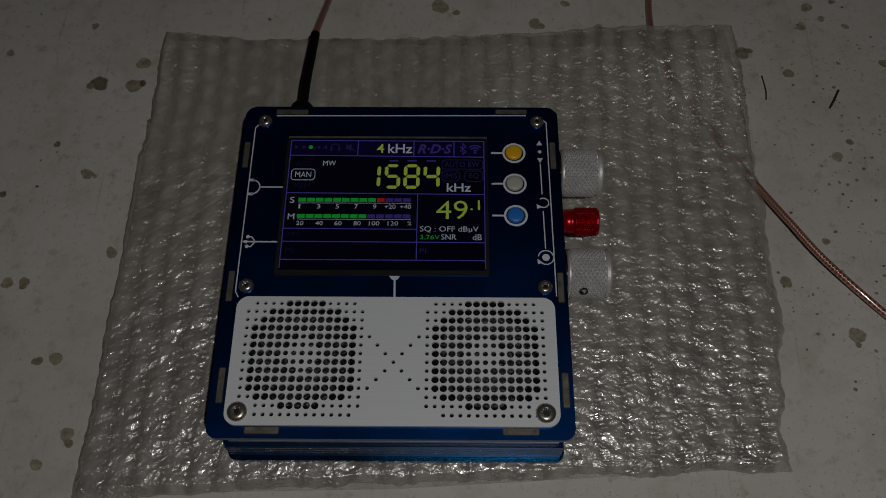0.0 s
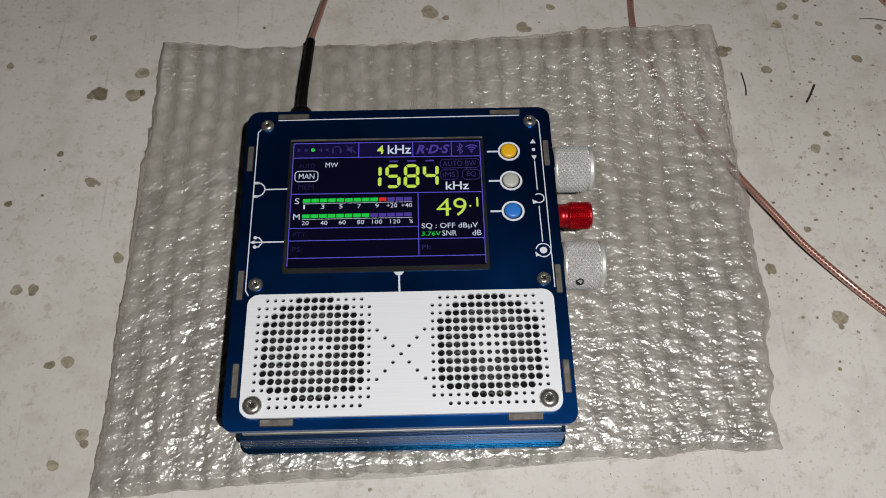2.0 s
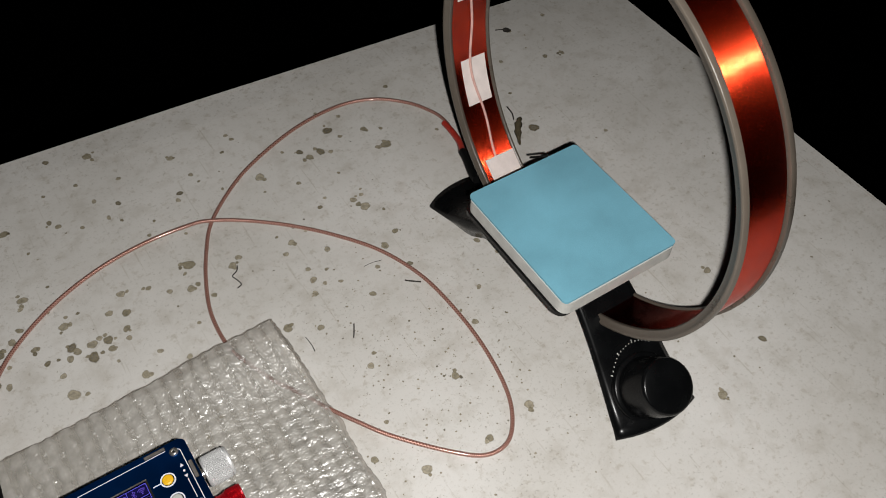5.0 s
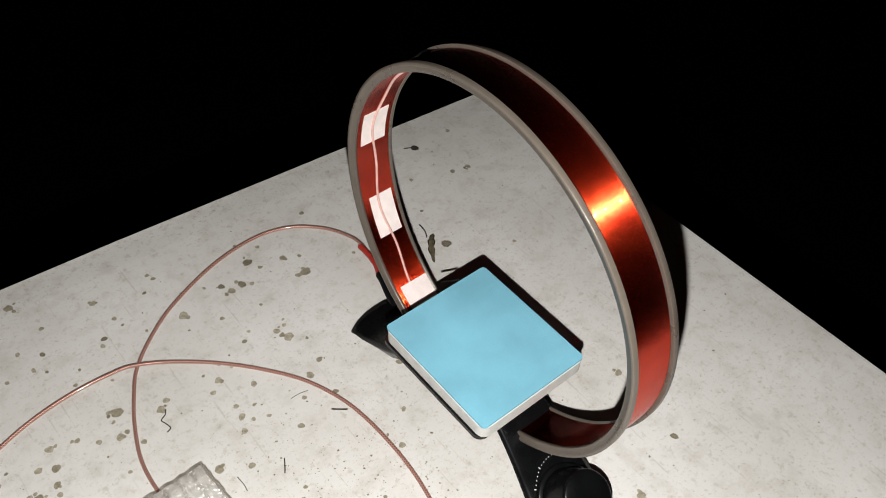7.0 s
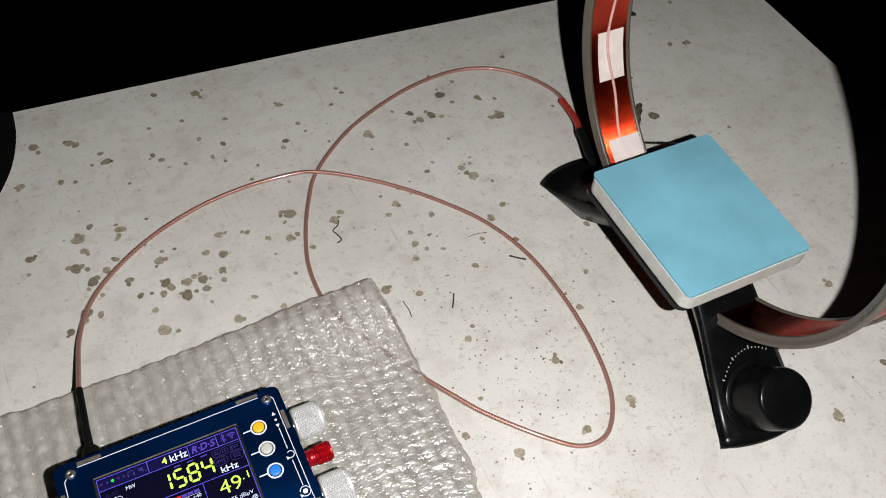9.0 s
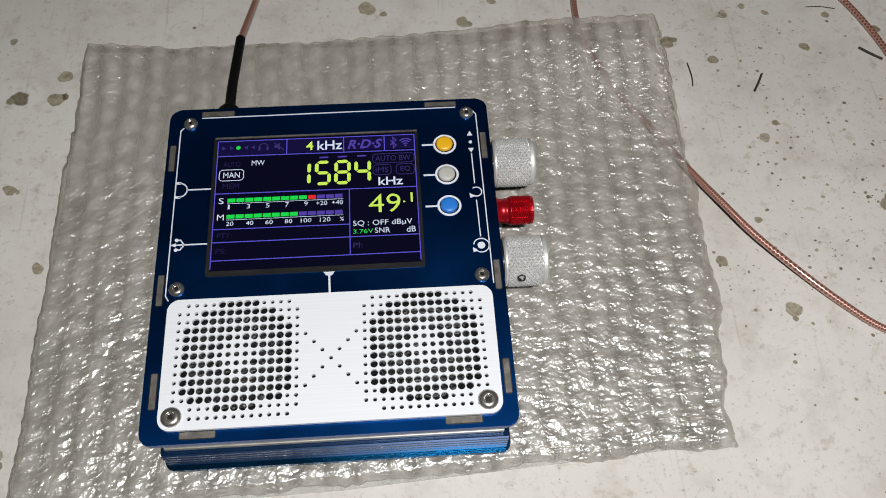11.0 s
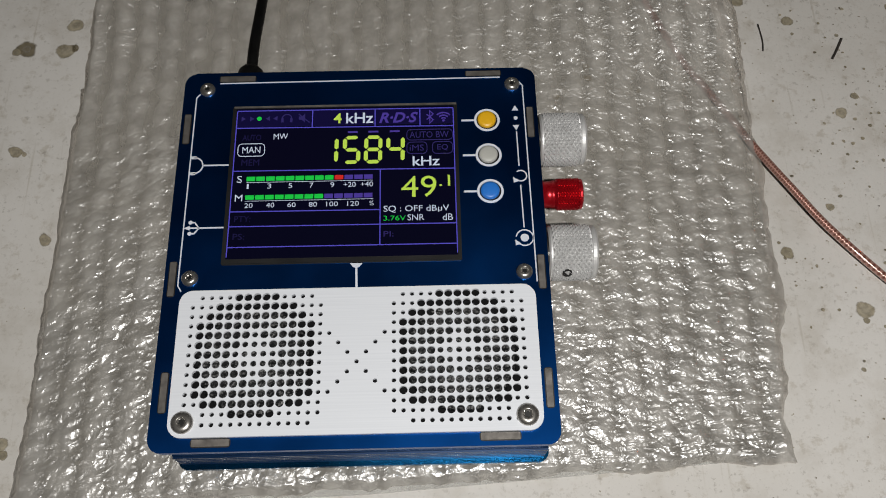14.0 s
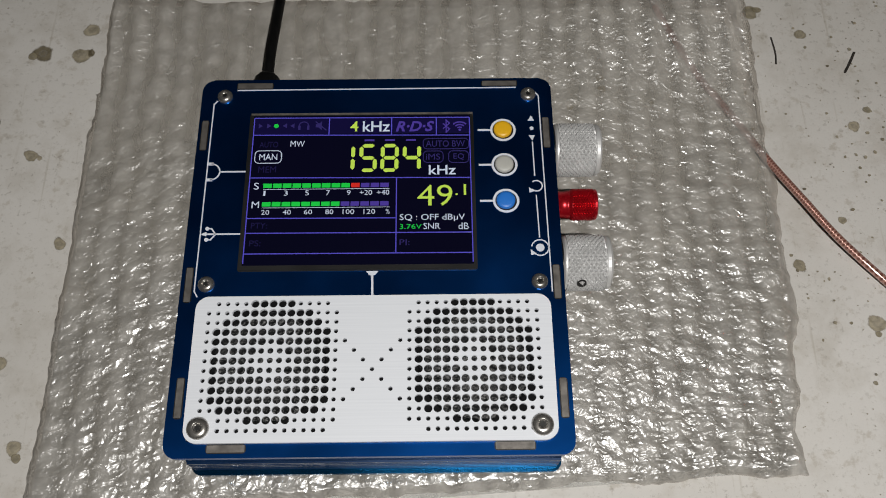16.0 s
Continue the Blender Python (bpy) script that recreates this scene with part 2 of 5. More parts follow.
def backing_material():
    m, nt, p = nodes_of("clear_backing_film")
    n = noise_node(nt, 120, 4.0)
    tone = ramp(nt, n.outputs["Fac"], [(0.3, (0.5, 0.5, 0.47)), (0.7, (0.66, 0.655, 0.62))]).outputs["Color"]
    nt.links.new(tone, p.inputs["Base Color"])
    p.inputs["Roughness"].default_value = 0.25
    p.inputs["Alpha"].default_value = 0.35
    bump(nt, p, n.outputs["Fac"], 0.4, 0.001)
    return m


M_BACKING = backing_material()
M_TABLE, M_STAIN, M_WRAP = table_material(), stain_material(), wrap_material()
M_WIND, M_CABLE, M_WHITE = winding_material(), cable_material(), brushed_white()
M_GROUND = surface("night_black_ground", (0.0012, 0.0012, 0.0012), 0.95, vary=0.4, coarse=4, fine=60, relief=0.5, depth=0.01, specular=0.03)
M_BLUE = surface("blue_anodised_plate", (0.003, 0.060, 0.26), 0.34, 0.97, vary=0.10, coarse=25, fine=4000, relief=0.05, depth=0.00005, coat=0.2)
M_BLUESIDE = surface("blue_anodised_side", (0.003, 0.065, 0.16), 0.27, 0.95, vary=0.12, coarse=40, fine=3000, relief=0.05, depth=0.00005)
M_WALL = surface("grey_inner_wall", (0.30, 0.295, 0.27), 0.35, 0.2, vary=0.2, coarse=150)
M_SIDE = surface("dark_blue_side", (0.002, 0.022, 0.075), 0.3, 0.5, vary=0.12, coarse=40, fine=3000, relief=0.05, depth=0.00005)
M_PRINT = surface("white_print", (0.62, 0.66, 0.74), 0.5, vary=0.06)
M_TAB = surface("raw_metal_tab", (0.20, 0.185, 0.17), 0.45, 0.6, vary=0.25, coarse=300)
M_STEEL = surface("screw_steel", (0.48, 0.46, 0.43), 0.27, 0.88, vary=0.15, coarse=500)
M_SOCKET = surface("screw_socket", (0.006, 0.006, 0.006), 0.5, 0.0)
M_ALU = surface("silver_aluminium", (0.58, 0.58, 0.58), 0.42, 0.35, vary=0.08, coarse=200, fine=3000)
M_RED = surface("red_anodised_metal", (0.42, 0.006, 0.014), 0.28, 0.6, vary=0.12, coarse=200)
M_BLACK = surface("black_plastic", (0.003, 0.0032, 0.0035), 0.27, vary=0.2, coarse=80, fine=2500, relief=0.1, depth=0.0001, specular=0.2)
M_RUBBER = surface("black_heatshrink", (0.003, 0.003, 0.003), 0.6, vary=0.25, coarse=300, relief=0.4, specular=0.15)
M_REDTUBE = surface("red_heatshrink", (0.36, 0.03, 0.02), 0.4, vary=0.2, coarse=300, relief=0.3)
M_FLANGE = surface("grey_ring_plastic", (0.080, 0.066, 0.053), 0.30, vary=0.12, coarse=60)
M_TAPE = surface("white_paper_tape", (0.66, 0.58, 0.55), 0.6, vary=0.08, coarse=150, relief=0.4)
M_WIRE = surface("pale_inner_wire", (0.55, 0.33, 0.29), 0.4, vary=0.15, coarse=300)
M_FOAM = surface("white_foam", (0.47, 0.465, 0.44), 0.85, vary=0.10, coarse=120, fine=1500, relief=0.4, depth=0.0004)
M_BLUEPAD = surface("blue_pad_top", (0.15, 0.37, 0.47), 0.8, vary=0.13, coarse=24, fine=1400, relief=0.3, depth=0.0003)
# cone and backing are near-black: the depth shade of the holes is in the colour
M_CONE = surface("speaker_cone", (0.0015, 0.0017, 0.0022), 0.35, 0.0, vary=0.5, coarse=350, fine=900, relief=0.8, depth=0.0008)
M_HOLE_SHADE = surface("black_hole_shade", (0.0015, 0.0015, 0.002), 0.7, vary=0.4, specular=0.15)
M_YELLOW = surface("yellow_button_cap", (0.72, 0.40, 0.012), 0.4, vary=0.06)
M_GREY = surface("grey_button_cap", (0.42, 0.42, 0.39), 0.45, vary=0.06)
M_BLUEBTN = surface("blue_button_cap", (0.02, 0.16, 0.56), 0.4, vary=0.06)
M_SHADOW_BLACK = surface("matt_shadow_black", (0.003, 0.003, 0.003), 0.95, vary=0.3, specular=0.05)
M_POST = surface("dark_stained_wood", (0.003, 0.0025, 0.002), 0.9, vary=0.5, coarse=40, relief=0.5, specular=0.05)
M_RAW = surface("raw_wood_edge", (0.16, 0.10, 0.055), 0.8, vary=0.3, coarse=90, relief=0.4)
M_LEAF = surface("dry_leaf", (0.16, 0.13, 0.075), 0.8, vary=0.35, coarse=300, relief=0.5)
M_DEBRIS = surface("dark_fibre", (0.03, 0.025, 0.02), 0.8, vary=0.4)
M_LCD = glow("lcd_dark", (0.003, 0.003, 0.026), 0.30)
M_LCD_TOP = glow("lcd_header", (0.012, 0.008, 0.085), 0.4)
M_G_LIME = glow("lcd_lime", (0.62, 0.86, 0.10), 0.85)
M_G_WHITE = glow("lcd_white", (0.72, 0.80, 0.95), 0.8)
M_G_GREEN = glow("lcd_green", (0.015, 0.62, 0.06), 0.95)
M_G_RED = glow("lcd_red", (0.80, 0.03, 0.02), 0.8)
M_G_VIOLET = glow("lcd_violet", (0.10, 0.06, 0.42), 0.7)
M_G_LINE = glow("lcd_line", (0.13, 0.11, 0.75), 0.75)
M_G_FAINT = glow("lcd_faint", (0.030, 0.024, 0.13), 0.4)
M_G_DIM = glow("lcd_dim", (0.055, 0.04, 0.22), 0.55)


# ---- mesh helpers ----
def mesh_from(name, bm, material, smooth=False):
    bmesh.ops.recalc_face_normals(bm, faces=bm.faces)
    me = bpy.data.meshes.new(name)
    bm.to_mesh(me)
    bm.free()
    if smooth:
        for f in me.polygons:
            f.use_smooth = True
    me.materials.append(material)
    return me


def part(name, bm, material, parent, label="", smooth=False):
    """Links a bmesh, in world metres, as one mesh object under a thing or a part."""
    ob = new(name, mesh_from(name, bm, material, smooth))
    if parent is not None:
        ob.parent = parent
        ob.matrix_parent_inverse = Matrix.Translation(-parent.location) if parent.type == "EMPTY" else Matrix()
    return tagged(ob, label)


def thing(name, place, label, category, group="", kind=""):
    ob = new(name)
    ob.location = place
    ob.empty_display_size = 0.01
    return tagged(ob, label, category, group, kind)


def polygon_prism(bm, pts, z0, z1):
    lo = [bm.verts.new((x, y, z0)) for x, y in pts]
    hi = [bm.verts.new((x, y, z1)) for x, y in pts]
    bm.faces.new(hi)
    bm.faces.new(lo[::-1])
    n = len(pts)
    for i in range(n):
        bm.faces.new((lo[i], lo[(i + 1) % n], hi[(i + 1) % n], hi[i]))


def rounded(x0, y0, x1, y1, r, n=6):
    pts = []
    for cx, cy, a0 in ((x1 - r, y0 + r, -90), (x1 - r, y1 - r, 0), (x0 + r, y1 - r, 90), (x0 + r, y0 + r, 180)):
        for i in range(n + 1):
            a = radians(a0 + 90 * i / n)
            pts.append((cx + r * math.cos(a), cy + r * math.sin(a)))
    return pts


def bevelled(bm, width, segments=2):
    edges = [e for e in bm.edges if len(e.link_faces) == 2 and e.calc_face_angle(0) > 0.6]
    bmesh.ops.bevel(bm, geom=edges, offset=width, segments=segments, affect="EDGES", profile=0.6)


def box(x0, y0, z0, x1, y1, z1, bevel=0.0):
    bm = bmesh.new()
    polygon_prism(bm, [(x0, y0), (x1, y0), (x1, y1), (x0, y1)], z0, z1)
    if bevel:
        bevelled(bm, bevel)
    return bm


def lathe(profile, n, frame_matrix=None, bm=None):
    """Turns a profile of (radius, height) round z."""
    bm = bm or bmesh.new()
    rings = []
    for r, h in profile:
        if r < 1e-7:
            rings.append([bm.verts.new((0, 0, h))])
        else:
            rings.append([bm.verts.new((r * math.cos(2 * math.pi * i / n), r * math.sin(2 * math.pi * i / n), h)) for i in range(n)])
    fresh = [v for ring in rings for v in ring]
    for a, b in zip(rings, rings[1:]):
        for i in range(n):
            j = (i + 1) % n
            if len(a) == 1 and len(b) == 1:
                continue
            if len(a) == 1:
                bm.faces.new((a[0], b[i], b[j]))
            elif len(b) == 1:
                bm.faces.new((a[i], a[j], b[0]))
            else:
                bm.faces.new((a[i], a[j], b[j], b[i]))
    if frame_matrix is not None:
        for v in fresh:
            v.co = frame_matrix @ v.co
    return bm


def stroke(points, width, z, thick=0.00012):
    """A flat printed line through points, one strip with mitred joints and a little body."""
    bm = bmesh.new()
    closed = (Vector(points[0]) - Vector(points[-1])).length < 1e-7
    p = [Vector(q) for q in (points[:-1] if closed else points)]
    n = len(p)
    rows = []
    for i in range(n):
        a = p[i - 1] if i or closed else p[0]
        c = p[(i + 1) % n] if i < n - 1 or closed else p[-1]
        d0, d1 = (p[i] - a), (c - p[i])
        d0 = d0.normalized() if d0.length > 1e-9 else d1.normalized()
        d1 = d1.normalized() if d1.length > 1e-9 else d0
        side = Vector((-(d0.y + d1.y), d0.x + d1.x))
        side = side.normalized() if side.length > 1e-6 else Vector((-d1.y, d1.x))
        k = width / 2 / max(0.4, side.dot(Vector((-d1.y, d1.x))))
        rows.append([bm.verts.new((p[i].x + side.x * k * e, p[i].y + side.y * k * e, h)) for e, h in ((1, z), (-1, z), (-1, z + thick), (1, z + thick))])
    for i in range(n if closed else n - 1):
        a, b = rows[i], rows[(i + 1) % n]
        for q in range(4):
            bm.faces.new((a[q], a[(q + 1) % 4], b[(q + 1) % 4], b[q]))
    if not closed:
        bm.faces.new(rows[0])
        bm.faces.new(rows[-1][::-1])
    return bm


def arc(cx, cy, r, a0, a1, n=14):
    return [(cx + r * math.cos(radians(a0 + (a1 - a0) * i / n)), cy + r * math.sin(radians(a0 + (a1 - a0) * i / n))) for i in range(n + 1)]


def disc(cx, cy, r, z, thick=0.00012, n=24):
    bm = bmesh.new()
    polygon_prism(bm, [(cx + r * math.cos(2 * math.pi * i / n), cy + r * math.sin(2 * math.pi * i / n)) for i in range(n)], z, z + thick)
    return bm


def annulus(cx, cy, r0, r1, z, thick=0.00012, n=36):
    return lathe([(r0, z), (r1, z), (r1, z + thick), (r0, z + thick), (r0, z)], n, Matrix.Translation((cx, cy, 0)))


def lettering(text, x0, y0, x1, y1, z, material, parent, bold=0.0, slant=0.0):
    """Writing fitted between two corners, as a thin mesh."""
    cu = bpy.data.curves.new("lettering", "FONT")
    cu.body, cu.size, cu.offset, cu.shear = text, 1.0, bold, slant
    cu.resolution_u = 3
    tmp = new("lettering_curve", cu)
    me = bpy.data.meshes.new_from_object(tmp.evaluated_get(bpy.context.evaluated_depsgraph_get()))
    bpy.data.objects.remove(tmp)
    co = np.array([v.co[:] for v in me.vertices])
    lo, hi = co.min(0), co.max(0)
    for v in me.vertices:
        v.co = (x0 + (v.co.x - lo[0]) / (hi[0] - lo[0]) * (x1 - x0), y0 + (v.co.y - lo[1]) / (hi[1] - lo[1]) * (y1 - y0), z)
    me.materials.clear()
    me.materials.append(material)
    ob = new("lettering", me)
    ob.parent = parent
    ob.matrix_parent_inverse = Matrix.Translation(-parent.location) if parent.type == "EMPTY" else Matrix()
    return ob


def smooth_line(points, n):
    """A Catmull-Rom line through points, in n steps."""
    p = np.array(points, float)
    out = []
    for q in np.linspace(0, len(p) - 1, n):
        i = min(int(q), len(p) - 2)
        f = q - i
        p0, p1, p2, p3 = p[max(i - 1, 0)], p[i], p[i + 1], p[min(i + 2, len(p) - 1)]
        out.append(tuple(0.5 * (2 * p1 + (p2 - p0) * f + (2 * p0 - 5 * p1 + 4 * p2 - p3) * f * f + (3 * p1 - p0 - 3 * p2 + p3) * f ** 3)))
    return out


def tube(name, points, radius, material, parent=None, ends=True):
    """A round cable through points, as a smooth curve."""
    cu = bpy.data.curves.new(name, "CURVE")
    cu.dimensions, cu.bevel_depth, cu.bevel_resolution, cu.use_fill_caps = "3D", radius, 4, ends
    line = smooth_line(points, len(points) * 9)
    sp = cu.splines.new("POLY")
    sp.points.add(len(line) - 1)
    for p, q in zip(sp.points, line):
        p.co = (*q, 1)
    cu.materials.append(material)
    tmp = new(name, cu)
    me = bpy.data.meshes.new_from_object(tmp.evaluated_get(bpy.context.evaluated_depsgraph_get()))
    bpy.data.objects.remove(tmp)
    for f in me.polygons:
        f.use_smooth = True
    ob = new(name, me)
    if parent is not None:
        ob.parent = parent
        ob.matrix_parent_inverse = Matrix.Translation(-parent.location) if parent.type == "EMPTY" else Matrix()
    return ob


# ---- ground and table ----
# the unlit night is put into the ground's near-black colour
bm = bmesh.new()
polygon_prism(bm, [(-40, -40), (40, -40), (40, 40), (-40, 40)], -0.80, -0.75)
tagged(part("ground", bm, M_GROUND, None), "ground below the table, coloured black for the unlit night", "ground", kind="structure")

TABLE = [(-0.46, -0.55), (0.523, -0.55), (0.524, 0.288), (0.521, 0.2935), (0.515, 0.2955), (0.36, 0.3085), (0.166, 0.3245), (-0.032, 0.3375), (-0.20, 0.350), (-0.46, 0.369)]
table = thing("table", (0.0, -0.1, -0.75), "white board table top with brown mould stains and specks", "table")
bm = bmesh.new()
polygon_prism(bm, TABLE, -0.018, 0.0)
far = Vector((-0.0758, -1.0, 0.0)).normalized()
bmesh.ops.bisect_plane(bm, geom=bm.verts[:] + bm.edges[:] + bm.faces[:], plane_co=Vector((0.166, 0.3245, 0)) + far * 0.027, plane_no=far)
for v in bm.verts:
    if (v.co - Vector((0.166, 0.3245, 0))).dot(far) < 0.02 and v.co.y > 0.2:
        v.co.z -= 0.0010
part("tabletop", bm, M_TABLE, table)
for lx, ly in ((-0.40, -0.48), (0.46, -0.48), (0.46, 0.22), (-0.40, 0.29)):
    part("leg", box(lx - 0.02, ly - 0.02, -0.75, lx + 0.02, ly + 0.02, -0.018, 0.003), M_POST, table)

# stains: x, y and radius in millimetres
STAINS_FAR = [(-27, 299, 3.2), (-6, 294, 3.2), (12, 269, 3.2), (44, 257, 2.2), (55, 318, 2.2), (81, 309, 3.2), (129, 277, 2.4), (122, 243, 2.2), (174, 228, 3.4), (-45, 209, 2.8), (-34, 150, 2.4), (166, 165, 2.4), (222, 167, 3.6)]
STAINS_MIDDLE = [(-9, 220, 2.2), (7, 211, 3.0), (4, 205, 1.9), (-17, 213, 3.9), (-23, 192, 3.6), (-16, 179, 3.4), (-7, 184, 2.6), (-1, 190, 2.2), (3, 172, 2.4), (22, 179, 3.1), (21, 162, 3.1), (23, 158, 2.7), (32, 158, 3.1), (30, 149, 3.6), (41, 156, 3.1), (41, 149, 2.4), (37, 160, 1.9), (18, 155, 2.4), (12, 158, 1.2), (6, 159, 1.9), (53, 158, 2.4), (52, 151, 1.9), (-24, 159, 3.6)]
STAINS_NEAR = [(12, 131, 3.8), (48, 174, 2.4), (57, 169, 2.9), (59, 184, 2.7), (85, 170, 1.9), (97, 165, 2.7), (103, 183, 3.9), (99, 186, 1.9), (91, 139, 1.4), (107, 153, 1.9), (126, 168, 2.7), (51, 122, 2.7), (21, 245, 1.2), (77, 120, 1.9), (41, 139, 1.2), (32, 184, 1.2), (23, 213, 1.2)]
STAINS_RIGHT = [(228, 138, 2.2), (183, 148, 2.2), (216, 131, 2.8), (164, 131, 2.4), (160, 121, 2.2), (235, 244, 3.6), (258, 232, 2.4), (221, 228, 3.2), (212, 227, 2.8), (264, 210, 4.0),
                (249, 253, 1.8), (295, 263, 2.0), (420, 228, 2.2), (434, 225, 2.4), (364, 168, 4.0), (269, 103, 2.2), (190, 102, 2.2), (134, 107, 3.0), (151, 97, 2.2), (163, 58, 2.2),
                (232, 51, 2.2), (201, 26, 2.6), (226, -12, 2.9), (156, -14, 3.0), (135, 6, 2.2), (195, -17, 2.5), (380, 4, 2.5), (324, -67, 3.0), (414, 270, 2.6), (450, 271, 2.0)]
STAINS_LEFT = [(-123, 91, 3.6), (-109, 90, 3.4), (-107, 101, 3.0), (-162, 106, 1.6), (-130, 120, 1.6), (-120, 49, 2.4), (-140, 4, 2.2), (-134, 4, 2.2), (-117, -24, 2.4), (-123, -25, 1.8),
               (-116, -60, 2.0), (-108, -50, 2.4), (178, 121, 1.5), (-105, 16, 2.2), (152, 22, 1.5), (-134, 62, 1.4), (-150, 40, 1.5)]

STAINS_MORE = [(-2, 291, 2.4), (-25, 293, 1.8), (40, 263, 2.0), (83, 304, 1.6), (84, 256, 2.0), (-40, 268, 2.6), (-17, 262, 2.2), (-9, 259, 1.6), (57, 248, 1.6), (71, 266, 1.8), (208, 235, 2.6), (227, 224, 1.8),
               (194, 209, 1.8), (135, 255, 1.8), (-16, 203, 2.4), (-17, 189, 1.8), (25, 185, 1.4), (102, 166, 1.8), (-17, 155, 2.2), (196, 182, 1.8), (173, 176, 1.6), (175, 134, 1.4), (165, 140, 1.8), (173, 272, 1.8),
               (240, 234, 1.8), (269, 226, 1.6), (218, 176, 2.4), (132, 172, 2.2), (11, 146, 2.0), (407, 138, 1.6), (372, -52, 2.4), (160, 174, 1.2)]


def blob(bm, x, y, r, z, rnd):
    n = 18
    ph = [rnd.uniform(0, 6.28) for _ in range(4)]
    st = rnd.uniform(0.88, 1.16)
    turn = rnd.uniform(0, 3.14)
    pts = []
    for i in range(n):
        a = 2 * math.pi * i / n
        k = r * (1 + 0.07 * math.sin(2 * a + ph[0]) + 0.06 * math.sin(3 * a + ph[1]) + 0.04 * math.sin(5 * a + ph[2]))
        px, py = k * math.cos(a) * st, k * math.sin(a) / st
        pts.append(bm.verts.new((x + px * math.cos(turn) - py * math.sin(turn), y + px * math.sin(turn) + py * math.cos(turn), z)))
    radial = bm.loops.layers.uv.verify()
    centre = bm.verts.new((x, y, z))
    for i in range(n):
        f = bm.faces.new((centre, pts[i], pts[(i + 1) % n]))
        for corner in f.loops:
            corner[radial].uv = (0.0, 0.0) if corner.vert is centre else (1.0, 0.0)


rnd = random.Random(5)
bm = bmesh.new()
level = 0.00012
for group_of_stains in (STAINS_FAR, STAINS_RIGHT, STAINS_LEFT, STAINS_MIDDLE, STAINS_NEAR, STAINS_MORE):
    for x, y, r in group_of_stains:
        level += 0.0000005
        blob(bm, x / 1000, y / 1000, r / 1000 * 1.06, level, rnd)
        for _ in range(rnd.choice((0, 1, 1, 2)) if r > 2.3 else 0):
            a, d, level = rnd.uniform(0, 6.28), r * rnd.uniform(0.9, 1.6), level + 0.0000005
            blob(bm, (x + d * math.cos(a)) / 1000, (y + d * math.sin(a)) / 1000, r / 1000 * rnd.uniform(0.35, 0.7), level, rnd)
for i in range(1200):
    x, y, level = rnd.uniform(-0.40, 0.51), rnd.uniform(-0.30, 0.285), level + 0.0000005
    if i % 2 == 0:
        x, y = rnd.gauss(0.185, 0.04), rnd.gauss(0.03, 0.05)
    blob(bm, x, y, 0.0002 + 0.0006 * rnd.random() ** 3, level, rnd)
for _ in range(60):
    x, y, level = rnd.gauss(0.12, 0.14), rnd.uniform(0.06, 0.29), level + 0.0000005
    blob(bm, x, y, rnd.uniform(0.0010, 0.0021), level, rnd)
tagged(part("mould_stain", bm, M_STAIN, None), "olive brown mould spots on the white table top", "stain", kind="stuff")


